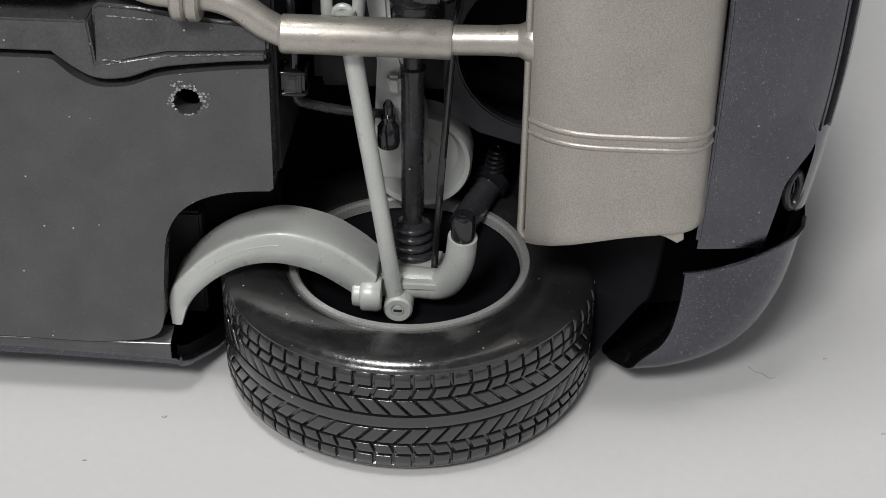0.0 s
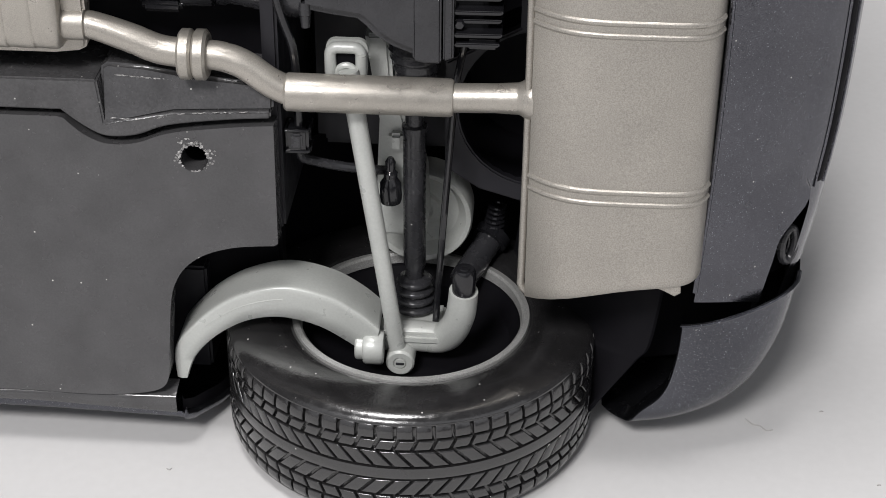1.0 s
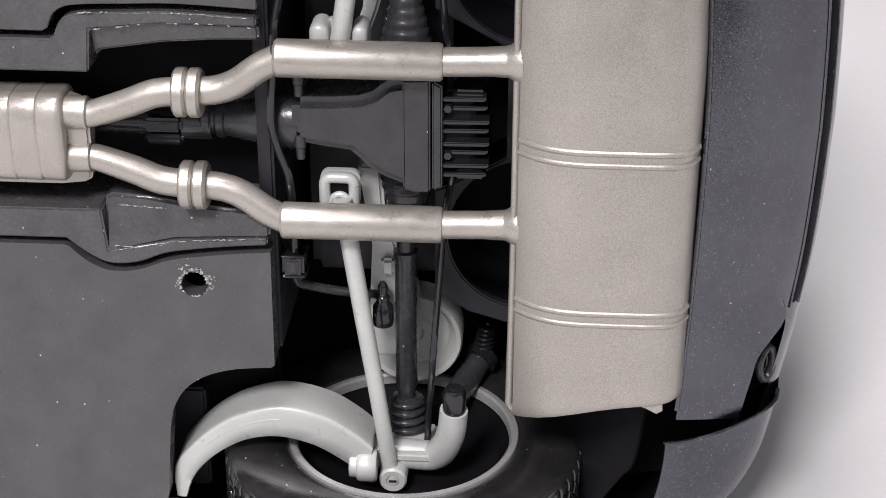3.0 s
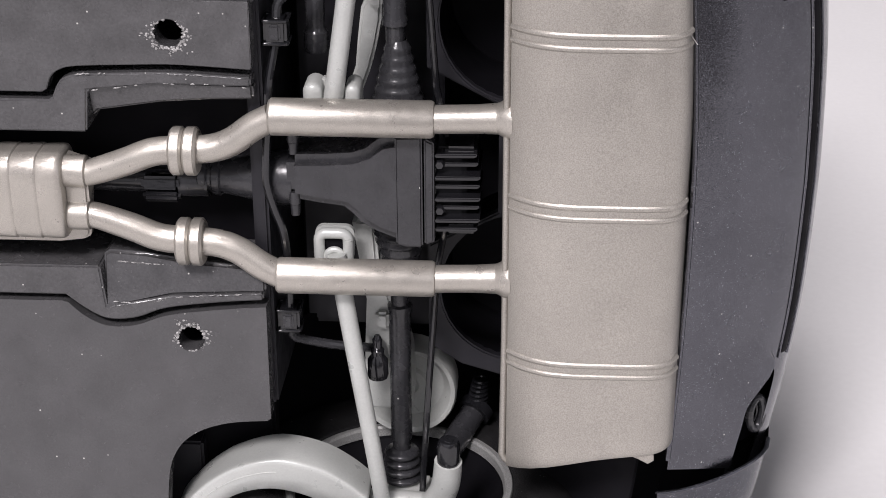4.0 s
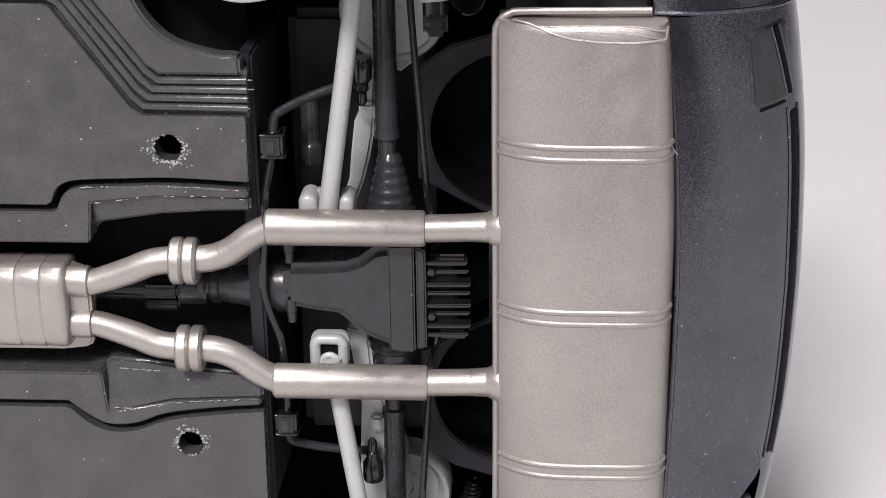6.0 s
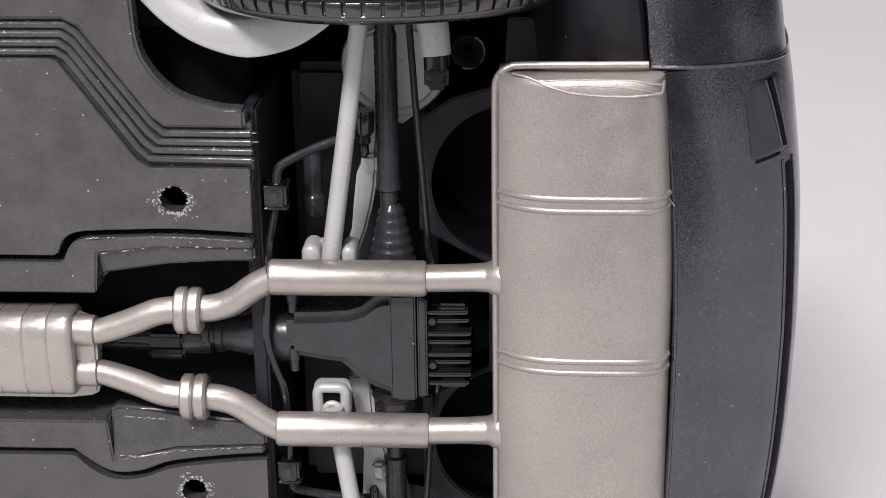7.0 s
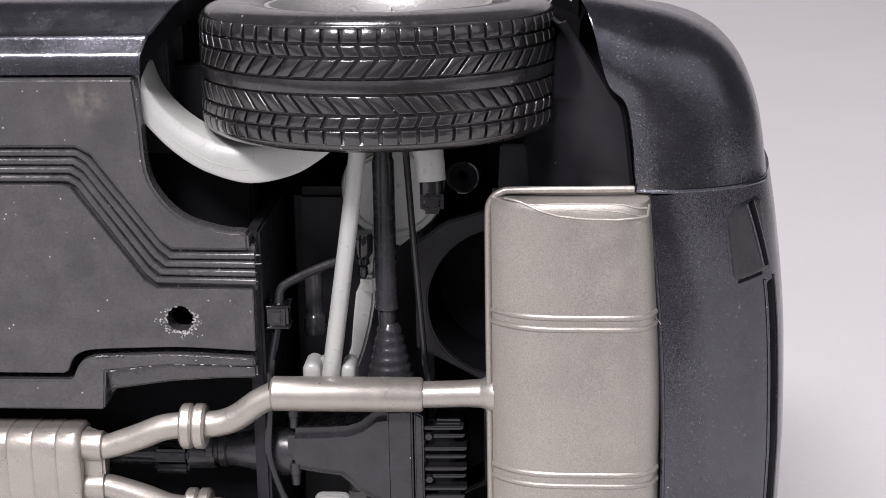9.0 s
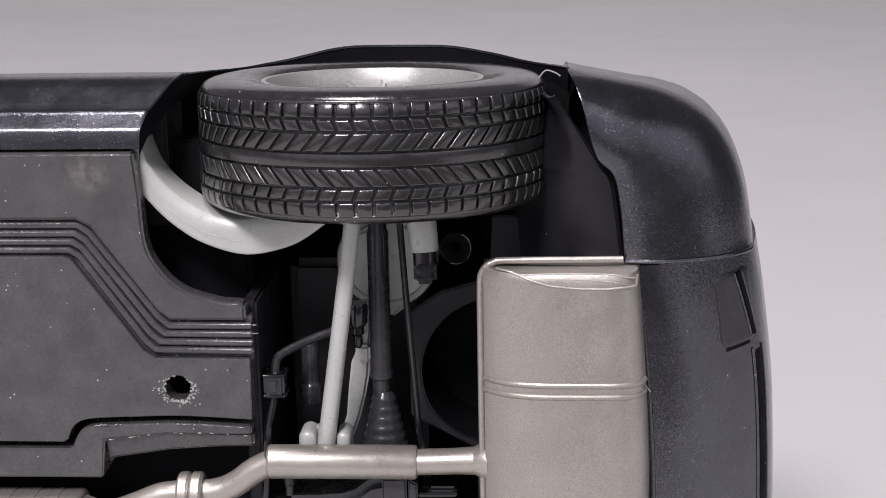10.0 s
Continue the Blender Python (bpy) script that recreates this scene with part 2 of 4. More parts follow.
def tread_block(row, n, flip):
    """One raised block of the tyre's pattern, with rounded edges, about the wheel's axis at angle 0."""
    z0, z1, lean = row
    shoulder = z1 > 5.0
    half = math.pi / n * (0.84 if shoulder else 0.82)
    deep, r = 0.62, 0.17
    fall = [(0.0, -deep), (0.0, -r), (r * 0.13, -r * 0.5), (r * 0.5, -r * 0.13), (r, 0.0)]
    zs = [(z0 + d, h) for d, h in fall] + [((z0 + z1) / 2, 0.0)]
    zs += [(5.0, -0.02), (z1 - 0.02, -0.16), (z1 + 0.15, -0.30)] if shoulder else [(z1 - d, h) for d, h in reversed(fall)]
    cols = [(-half + d / WR, h) for d, h in fall] + [(half - d / WR, h) for d, h in reversed(fall)]
    bm = B()
    grid = []
    for z, dz in zs:
        mid = lean * ((z - z0) / (z1 - z0) - 0.5) / WR
        grid.append([bm.verts.new(((WR + (dz + da if shoulder and z > 4.9 else min(dz, da))) * math.cos(a + mid), (WR + (dz + da if shoulder and z > 4.9 else min(dz, da))) * math.sin(a + mid), z * flip)) for a, da in cols])
    for p, q in zip(grid, grid[1:]):
        for i in range(len(cols) - 1):
            bm.faces.new((p[i], p[i + 1], q[i + 1], q[i]))
    bmesh.ops.recalc_face_normals(bm, faces=bm.faces)
    return bm


def wheel(high):
    cz = up(WZ, high)
    out = 1 if high else -1          # the way to the wheel's outer side
    bm = B()
    g = WR - 0.55
    prof = [(12.5, 5.95), (13.0, 6.35), (14.2, 6.75), (15.8, 6.85), (17.2, 6.75), (18.1, 6.58), (WR - 0.95, 6.40), (WR - 0.58, 6.13), (WR - 0.36, 5.88), (WR - 0.29, 5.72), (WR - 0.33, 5.60), (WR - 0.48, 5.53), (g, 5.46), (g, 4.6)]
    prof += [(r, h) for r, h in ((g, 0.7), (WR - 0.03, 0.62), (WR, 0.5))]
    prof = prof + [(r, -h) for r, h in reversed(prof)]
    lathe(bm, prof + [(12.4, -5.6), (12.4, 5.6)], (WX, WY, cz), segs=128, closed=True)
    tyre = part("tyre", bm, RUBBER, label="black rubber tyre with a chevron tread", smooth=50)
    n = 64
    rows = [(0.88, 2.66, 1.55), (2.92, 4.02, -0.5), (4.26, 5.52, 0.0)]
    rest = B()
    for side in (-1, 1):
        for row in rows:
            lean = row[2] * (-1 if high else 1)
            data = None
            for k in range(n):
                a = (k + (0.5 if row[0] > 2.8 else 0.0)) * math.tau / n
                m = Matrix.Translation((WX, WY, cz)) @ Matrix.Rotation(a, 4, "Z")
                if math.sin(a) < 0.30:
                    if data is None:
                        ob = part("tread_block", tread_block((row[0], row[1], lean * (-1 if side > 0 else -1)), n, side), RUBBER, tyre, smooth=75)
                        data = ob.data
                    else:
                        ob = new("tread_block", data)
                        ob.parent = tyre
                    ob.matrix_basis = m
                else:
                    one = tread_block((row[0], row[1], -lean), n, side)
                    bmesh.ops.transform(one, matrix=m, verts=one.verts)
                    spare = bpy.data.meshes.new("spare")
                    one.to_mesh(spare)
                    one.free()
                    rest.from_mesh(spare)
                    bpy.data.meshes.remove(spare)
    tagged(part("far_tread", rest, RUBBER, tyre, smooth=75), kind="stuff")
    # the rim: inner lip, dark barrel, outer face with spokes
    bm = B()
    lathe(bm, [(12.55, -out * 6.0), (12.45, -out * 6.3), (11.9, -out * 6.35), (11.65, -out * 6.1), (11.5, -out * 5.2), (12.4, -out * 5.0)], (WX, WY, cz), segs=96, closed=True)
    rim = part("wheel_rim", bm, RIM, label="silver wheel rim with a dark inner barrel")
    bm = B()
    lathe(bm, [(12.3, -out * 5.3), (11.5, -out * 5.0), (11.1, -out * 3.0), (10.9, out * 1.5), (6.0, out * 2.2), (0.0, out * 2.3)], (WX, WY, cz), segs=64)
    # Near-black barrel: the shade inside the wheel is part of its colour.
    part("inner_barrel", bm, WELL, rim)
    bm = B()
    lathe(bm, [(12.5, out * 6.0), (12.4, out * 6.35), (11.9, out * 6.35), (11.5, out * 5.6), (11.3, out * 4.4), (11.2, out * 2.6), (12.3, out * 2.6)], (WX, WY, cz), segs=96, closed=True)
    part("outer_lip", bm, RIM, rim)
    bm = B()
    lathe(bm, [(0, out * 4.9), (2.2, out * 4.8), (2.5, out * 4.3), (3.2, out * 4.2), (3.2, out * 2.6), (0, out * 2.6)], (WX, WY, cz), segs=32)
    part("hub_cap", bm, RIM, rim)
    for k in range(5):
        bm = B()
        a = k * math.tau / 5 + 0.5
        block(bm, 2.6, 11.4, -1.6, 1.6, -0.8, 0.8, 0.35)
        for v in bm.verts:
            v.co.y *= 0.75 + 0.07 * v.co.x
            v.co.z += 0.05 * v.co.x
        bmesh.ops.transform(bm, matrix=Matrix.Translation((WX, WY, cz + out * 3.8)) @ Matrix.Rotation(a, 4, "Z") @ Matrix.Diagonal((1, 1, out, 1)), verts=bm.verts)
        part("spoke", bm, RIM, rim)
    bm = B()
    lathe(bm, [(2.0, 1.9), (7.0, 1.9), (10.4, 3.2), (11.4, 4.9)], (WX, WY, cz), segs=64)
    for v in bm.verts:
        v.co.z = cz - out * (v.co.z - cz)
    # Blacker than the other plastic, to carry the shade inside the wheel.
    part("brake_shield", bm, WELL, rim, "brake shield inside the wheel, its shade painted near-black")
    if high:                         # this wheel sits a little deeper and tips inwards
        sit = Matrix.Translation((WX, WY + 2.6, cz - 1.5)) @ Matrix.Rotation(radians(-3.0), 4, "X") @ Matrix.Diagonal((0.957, 0.957, 0.985, 1)) @ Matrix.Translation((-WX, -WY, -cz))
        tyre.matrix_basis, rim.matrix_basis = sit, sit
    else:
        sit = Matrix.Translation((WX, WY - 0.2, cz - 0.25)) @ Matrix.Diagonal((1.012, 1.012, 1.0, 1)) @ Matrix.Translation((-WX, -WY, -cz))
        tyre.matrix_basis, rim.matrix_basis = sit, sit
    return tyre


for high in (False, True):
    wheel(high)

# ---- floor pan ----
def bow(bm, high):
    """The pan comes forward a little towards the sills."""
    for v in bm.verts:
        low = up(v.co.z, high)
        v.co.y += -2.4 * max(0.0, min(1.0, (37 - low) / 31)) ** 1.5


LEFT = -75.0
low_panel = [(LEFT, 37.4), (-38.6, 37.5)] + [tuple(q) for q in curve_points([(-38.0, 37.35), (-36.2, 35.7), (-33.9, 34.7), (-31, 34.9), (-27.6, 36.1), (-22, 36.9), (-17.4, 37.3)], 5)]
low_panel += [(-17.4, 24.4), (-17.8, 24.1)] + [tuple(q) for q in curve_points([(-19.5, 24.0), (-22, 23.7), (-24.6, 22.9), (-26.6, 21.6), (-27.9, 19.8), (-28.6, 17.5), (-29.0, 13), (-29.2, 10), (-29.3, 8.6), (-29.9, 7.3), (-31.4, 6.6), (-34.0, 6.2), (-38.0, 6.0), (-44.0, 6.15)], 4)]
low_panel += [(LEFT, 6.4)]
bm = B()
prism(bm, low_panel, 1.0, 3.4, 0.26, [(-25.4, 33.4, 1.42)], 3)
bow(bm, False)
floor_low = part("floor_panel", bm, PAN, label="dark grey moulded floor panel with a scuffed screw hole")

high_panel = [(LEFT, 60.5), (-38.3, 60.4)] + [tuple(q) for q in curve_points([(-37.8, 60.7), (-37.3, 61.9), (-36.4, 62.7), (-34.7, 63.1), (-30, 63.3), (-25, 63.4), (-17.6, 63.0)], 5)]
high_panel += [(-17.5, 69.9), (-27.6, 70.0), (-28.9, 70.9), (-35.8, 81.1), (-36.6, 81.4), (LEFT, 81.4)]
bm = B()
prism(bm, high_panel, 1.0, 3.4, 0.28, [(-25.4, 66.6, 1.42)], 3)
bow(bm, True)
floor_high = part("floor_panel", bm, WORN, label="dark grey moulded floor panel with a scuffed screw hole")

outer = [(LEFT, 85.4), (-34.9, 85.4), (-33.4, 84.6), (-26.9, 75.2), (-25.8, 74.3), (-17.7, 74.2), (-17.7, 76.0)]
outer += [tuple(q) for q in curve_points([(-18.5, 76.2), (-20.6, 76.4), (-24.1, 77.6), (-26.4, 79.8), (-27.7, 82.8), (-27.9, 88.0), (-28.2, 92.6)], 4)] + [(LEFT, 92.6)]
bm = B()
prism(bm, outer, 1.0, 3.4, 0.30, (), 3)
bow(bm, True)
part("floor_panel", bm, STAINED, label="dark grey moulded outer floor panel")

# the four ribs that run between the two upper panels
for k in range(4):
    f = (k + 0.5) / 4
    line = [(LEFT, 81.6 + 3.6 * f), (-36.2 + 1.5 * f, 81.5 + 3.7 * f), (-35.2 + 1.7 * f, 80.9 + 3.4 * f), (-28.9 + 2.1 * f, 71.4 + 3.6 * f), (-27.9 + 2.2 * f, 70.4 + 3.6 * f), (-17.2, 70.2 + 3.8 * f)]
    bm = B()
    tube(bm, [Vector((x, 1.5 - 2.0 * max(0.0, min(1.0, (z - 63) / 31)) ** 1.5, z)) for x, z in line], 0.40, 16)
    part("floor_rib", bm, WORN, floor_high, smooth=80)
bm = B()
prism(bm, [(LEFT, 81.0), (-36, 81.0), (-28.4, 69.6), (-17.2, 69.6), (-17.2, 74.6), (-25.6, 74.8), (-33, 85.2), (-34.6, 85.9), (LEFT, 85.9)], 1.9, 3.2, 0.1)
bow(bm, True)
part("rib_bed", bm, WORN, floor_high)

# scuffs round the screw holes, and the dark sockets behind them
for z, owner in ((33.4, floor_low), (66.6, floor_high)):
    bm = B()
    rng = random.Random(int(z))
    for k in range(190):
        a = rng.uniform(0, math.tau)
        r = 1.40 + abs(rng.gauss(0, 0.30)) * (1.3 + 0.5 * math.sin(3 * a + z))
        s = rng.uniform(0.045, 0.15)
        x, zz = -25.4 + r * math.cos(a), z + r * math.sin(a)
        got = bmesh.ops.create_icosphere(bm, subdivisions=1, radius=s)["verts"]
        for v in got:
            v.co = Vector((x + v.co.x * rng.uniform(0.6, 1.8), 0.92 + v.co.y * 0.6, zz + v.co.z * rng.uniform(0.7, 1.4)))
    for k in range(90):
        x, zz, s = -25.3 + rng.gauss(0, 0.4), z - (2.0 + abs(rng.gauss(0, 0.8)) if z < MID else -1.9 - abs(rng.gauss(0, 0.3))), rng.uniform(0.04, 0.11)
        got = bmesh.ops.create_icosphere(bm, subdivisions=1, radius=s)["verts"]
        for v in got:
            v.co = Vector((x + v.co.x, 0.88 + v.co.y * 0.5, zz + v.co.z))
    part("hole_burr", bm, SCUFF_GLINT, owner, "rough scraped plastic round the screw hole")
    bm = B()
    lathe(bm, [(1.55, 3.0), (1.5, 7.0), (0.0, 7.0)], (-25.4, 0, z), axis="y", segs=20)
    part("screw_socket", bm, WELL, owner)

# strips along the tunnel, stepped where the pipes bend out
def tunnel_strip(outline_left, outline_right, high):
    bm = B()
    prism(bm, outline_left, 0.9, 9.0, 0.2, (), 3)
    ob = part("tunnel_strip", bm, WORN, label="dark plastic edge of the drive tunnel")
    bm = B()
    prism(bm, outline_right, 1.1, 9.0, 0.3, (), 3)
    for v in bm.verts:               # it slopes away towards the tunnel
        if v.co.y < 5:
            v.co.y += 1.6 * max(0.0, min(1.0, (up(v.co.z, high) - 37.5) / 5.0)) ** 1.3
    part("strip_step", bm, WORN, ob)
    return ob


low_line = [tuple(q) for q in curve_points([(-38.15, 38.25), (-36.0, 36.55), (-33.9, 35.55), (-31, 35.75), (-27.7, 36.95), (-22, 37.75), (-17.6, 38.1)], 5)]
strip = tunnel_strip([(LEFT, 38.25)] + low_line + [(-17.6, 38.9), (-27, 38.4), (-33.9, 37.0), (-34.3, 41.6), (LEFT, 41.6)],
                     [(-34.2, 36.6), (-27, 38.3), (-17.4, 38.7), (-17.4, 40.4), (-19.5, 41.3), (-25, 41.7), (-30, 42.4), (-33.6, 42.6), (-34.2, 42.2)], False)
high_line = [tuple(q) for q in curve_points([(-37.3, 59.9), (-36.7, 61.2), (-36.0, 61.9), (-34.5, 62.3), (-30, 62.5), (-25, 62.6), (-17.7, 62.2)], 5)]
high_strip = tunnel_strip([(LEFT, 59.7), (-37.7, 59.65)] + high_line + [(-17.7, 61.3), (-27, 61.4), (-33.8, 60.7), (-34.2, 56.3), (LEFT, 56.3)],
             [(-34.1, 60.9), (-27, 61.6), (-17.6, 61.4), (-17.6, 59.6), (-22, 59.5), (-27, 59.1), (-33.2, 58.0), (-34.1, 57.2)], True)


def edge_glint_burr(line, y, owner, count, seed):
    """Shreds along a moulded edge, painted pale to stand for its glints."""
    rng = random.Random(seed)
    bm = B()
    for _ in range(count):
        i = rng.randrange(len(line) - 1)
        a, b = Vector(line[i]), Vector(line[i + 1])
        p = a.lerp(b, rng.random())
        d = (b - a).normalized() * rng.uniform(0.15, 0.9)
        q = [Vector((p.x + d.x * t, y + rng.uniform(-0.08, 0.04), p.y + d.y * t + rng.uniform(-0.05, 0.05))) for t in (0, 0.35, 0.7, 1.0)]
        tube(bm, q, lambda f: 0.02 + 0.05 * math.sin(math.pi * min(1.0, f + 0.05)), 6)
    part("edge_glint_burr", bm, SCUFF_GLINT, owner, "pale shreds along the moulded edge, standing for its glints")


edge_glint_burr([(-33.8, 37.6), (-30, 37.4), (-27, 38.2), (-22, 38.6), (-17.6, 38.8)], 1.0, strip, 20, 5)
edge_glint_burr([(-33.5, 41.6), (-30, 41.4), (-27, 41.2)], 2.3, strip, 22, 6)
edge_glint_burr([(-34.0, 60.6), (-27, 61.5), (-22, 61.5), (-17.7, 61.2)], 0.95, high_strip, 14, 7)
edge_glint_burr([(-36, 62.3), (-30, 62.6), (-17.8, 62.4)], 0.85, high_strip, 9, 8)
# Pale bits put in for the glints at the rib ends.
for k in range(4):
    edge_glint_burr([(-18.0, 70.6 + 0.95 * k), (-17.1, 70.7 + 0.95 * k)], 1.15, floor_high, 5, 20 + k)

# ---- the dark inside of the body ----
# Plane and boxes close the view; the deep shade is their colour.
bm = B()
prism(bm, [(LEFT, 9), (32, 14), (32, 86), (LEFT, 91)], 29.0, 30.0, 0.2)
under = part("underbody", bm, WELL, label="near-black plane that closes the view into the body")
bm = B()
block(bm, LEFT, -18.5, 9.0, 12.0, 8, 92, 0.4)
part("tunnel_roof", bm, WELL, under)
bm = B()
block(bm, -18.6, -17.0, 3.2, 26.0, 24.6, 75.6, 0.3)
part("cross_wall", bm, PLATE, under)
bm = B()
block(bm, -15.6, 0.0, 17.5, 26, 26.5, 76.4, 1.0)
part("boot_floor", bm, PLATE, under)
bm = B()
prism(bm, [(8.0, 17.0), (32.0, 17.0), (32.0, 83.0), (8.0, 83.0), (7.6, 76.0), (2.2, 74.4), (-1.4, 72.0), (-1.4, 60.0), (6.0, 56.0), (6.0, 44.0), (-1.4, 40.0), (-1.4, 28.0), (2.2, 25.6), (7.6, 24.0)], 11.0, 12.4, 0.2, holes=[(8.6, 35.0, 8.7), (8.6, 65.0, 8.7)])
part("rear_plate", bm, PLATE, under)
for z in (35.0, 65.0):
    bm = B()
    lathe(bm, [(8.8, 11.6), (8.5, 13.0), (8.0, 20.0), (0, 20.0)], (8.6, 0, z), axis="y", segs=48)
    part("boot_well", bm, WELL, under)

# ---- exhaust ----
def pipe(high):
    pts = [(-36.0, 47.8), (-34.6, 47.8), (-31.0, 46.6), (-28.2, 45.5), (-25.3, 45.2), (-22.4, 45.0), (-20.2, 44.2), (-18.0, 42.6), (-16.1, 41.6)]
    drop = -0.45 if high else -0.75
    path = curve_points([(x + 0.2, 1.6, up(z, high) + drop) for x, z in pts], 6)
    bm = B()
    tube(bm, path, lambda f: 1.42 - 0.1 * math.exp(-((f - 0.1) / 0.1) ** 2), 24)
    ob = part("exhaust_pipe", bm, PIPE, label="champagne metallic exhaust pipe with a welded clamp")
    z = up(41.5, high) + drop
    bm = B()
    lathe(bm, [(0.0, -16.2), (1.66, -16.2), (1.86, -15.95), (1.86, -0.35), (1.7, -0.05), (1.5, 0.0), (0, 0.0)], (0, 1.6, z), axis="x", segs=32)
    part("resonator", bm, PIPE, ob)
    bm = B()
    tube(bm, [Vector((-0.2, 1.6, z)), Vector((4.0, 1.5, z + (0.18 if not high else 0.18))), Vector((8.6, 1.3, z + 0.4))], lambda f: 1.42 + 0.25 * f ** 12, 24)
    part("tail_pipe", bm, PIPE, ob)
    bm = B()
    lathe(bm, [(1.3, 6.0), (1.50, 6.05), (1.62, 6.4), (2.0, 7.0), (2.05, 7.6), (1.3, 7.6)], (0, 1.35, z + 0.33), axis="x", segs=28, closed=True)
    part("weld_collar", bm, PIPE, ob)
    for x in (-25.45, -24.05):
        bm = B()
        q = up(45.2, high) + drop - 0.1
        lathe(bm, [(0.5, -0.68), (2.15, -0.68), (2.45, -0.42), (2.45, 0.42), (2.15, 0.68), (0.5, 0.68)], (x, 1.6, q), axis="x", segs=28, closed=True)
        part("clamp_ring", bm, PIPE, ob)
    return ob


pipe(False), pipe(True)

# middle silencer with its pressed ribs and two outlets
bm = B()
xs = [LEFT, -48, -44.9, -44.75, -44.55, -42.4, -42.15, -42.0, -41.8, -39.8, -39.55, -39.4, -39.2, -37.7, -37.35, -37.1, -36.95]
hw = [4.6, 4.6, 4.6, 4.47, 4.55, 4.6, 4.6, 4.47, 4.55, 4.6, 4.6, 4.47, 4.55, 4.6, 4.55, 4.4, 4.1]
rows = []
for x, h in zip(xs, hw):
    k = h / 4.6
    rows.append([(x, 2.3 - 3.2 * k * (abs(math.cos(a)) ** 0.45) * (1 if math.cos(a) > 0 else -1), 49.4 + h * (abs(math.sin(a)) ** 0.6) * (1 if math.sin(a) > 0 else -1)) for a in [j * math.tau / 40 for j in range(41)]])
sheet(bm, rows)
bmesh.ops.remove_doubles(bm, verts=bm.verts, dist=1e-3)
bmesh.ops.holes_fill(bm, edges=[e for e in bm.edges if e.is_boundary])
mid = part("middle_silencer", bm, PIPE, label="champagne metallic middle silencer with pressed ribs")
bm = B()
prism(bm, [(LEFT, 53.9), (-39.3, 53.85), (-37.4, 53.55), (-35.9, 53.0), (-34.75, 52.6), (-34.6, 52.2), (-34.8, 48.9), (-35.15, 44.7), (-35.3, 44.4), (-36.0, 44.05), (-38.4, 43.75), (LEFT, 43.7)], 2.0, 3.6, 0.3, (), 3)
part("seam_plate", bm, PIPE, mid)
for z in (47.2, 51.85):
    bm = B()
    lathe(bm, [(0, -38.4), (1.56, -38.4), (1.60, -37.0), (1.66, -36.6), (1.66, -35.2), (1.62, -34.85), (1.45, -34.75), (0, -34.75)], (0, 1.6, z), axis="x", segs=28)
    part("outlet_socket", bm, PIPE, mid)
bm = B()
block(bm, -37.2, -34.7, 0.9, 3.0, 48.4, 50.7, 0.3)
part("outlet_web", bm, PIPE, mid)

# rear silencer: a bowed box with a rim, straps and pressed end corners
bm = B()
def press_line(x):
    """The lower edge of the pressed hollow at the silencer's upper end."""
    if not 8.6 < x < 23.4:
        return 90.0
    line = [(8.6, 80.45), (10.0, 80.3), (11.2, 79.95), (12.6, 79.45), (14.2, 79.0), (17.0, 78.7), (20.0, 78.65), (23.4, 78.95)]
    for (a, p), (b, q) in zip(line, line[1:]):
        if a <= x <= b:
            return p + (q - p) * (x - a) / (b - a)


def muffler_y(x, z):
    f = (x - 16.2) / 8.8
    e = min(abs(z - 21.2), abs(z - 80.2))
    edge = min(1.0, e / 0.6)
    rim = press_line(x)
    return (-0.1 - 2.9 * (1 - abs(f) ** 3.2) if f < 0 else -3.0 + 3.3 * f ** 7 + 1.4 * f ** 24) - 0.3 * edge + max(0.0, min(0.14, (z - rim) * 0.14))


zs = [21.3, 21.5, 21.9, 22.7] + [24 + k * 2.0 for k in range(27)] + [76.6, 77.2, 77.8, 78.3, 78.8, 79.3, 79.7, 80.1]
fs = [-1, -0.985, -0.95, -0.85, -0.7, -0.5, -0.25, 0, 0.25, 0.45, 0.6, 0.7, 0.76, 0.82, 0.87, 0.91, 0.94, 0.97, 1.0]
front = [[(16.2 + 8.8 * f * (1 - 0.16 * (max(0.0, f) * max(0.0, z - 58) / 22) ** 1.4), muffler_y(16.2 + 8.8 * f, z), z + (2.1 - 3.6 * ((1 - f) / 2) ** 2) * max(0, 1 - (z - 21.3) / 9) ** 1.5) for f in fs] for z in zs]
sheet(bm, front)
for row in (front[0], front[-1]):
    sheet(bm, [row, [(x, 3.6, z) for x, y, z in row]])
for i in (0, -1):
    sheet(bm, [[r[i] for r in front], [(r[i][0], 3.6, r[i][2]) for r in front]])
bmesh.ops.remove_doubles(bm, verts=bm.verts, dist=1e-3)
muffler = part("rear_silencer", bm, EXHAUST, label="large champagne metallic rear silencer box with strap bands")
bm = B()
path = curve_points([(21.8, 0.7, 80.75), (16, 0.5, 80.75), (9.6, 0.45, 80.72), (8.5, 0.4, 80.55), (7.7, 0.4, 80.1), (7.25, 0.4, 79.4), (7.08, 0.4, 78.4), (7.05, 0.4, 74), (7.05, 0.4, 65), (7.1, 0.4, 50), (7.1, 0.4, 35), (7.0, 0.4, 22.6), (7.0, 0.4, 20.9), (7.6, 0.4, 20.1), (9.0, 0.5, 19.8)], 5)
tube(bm, path, 0.38, 12)
part("seam_flange", bm, EXHAUST, muffler)
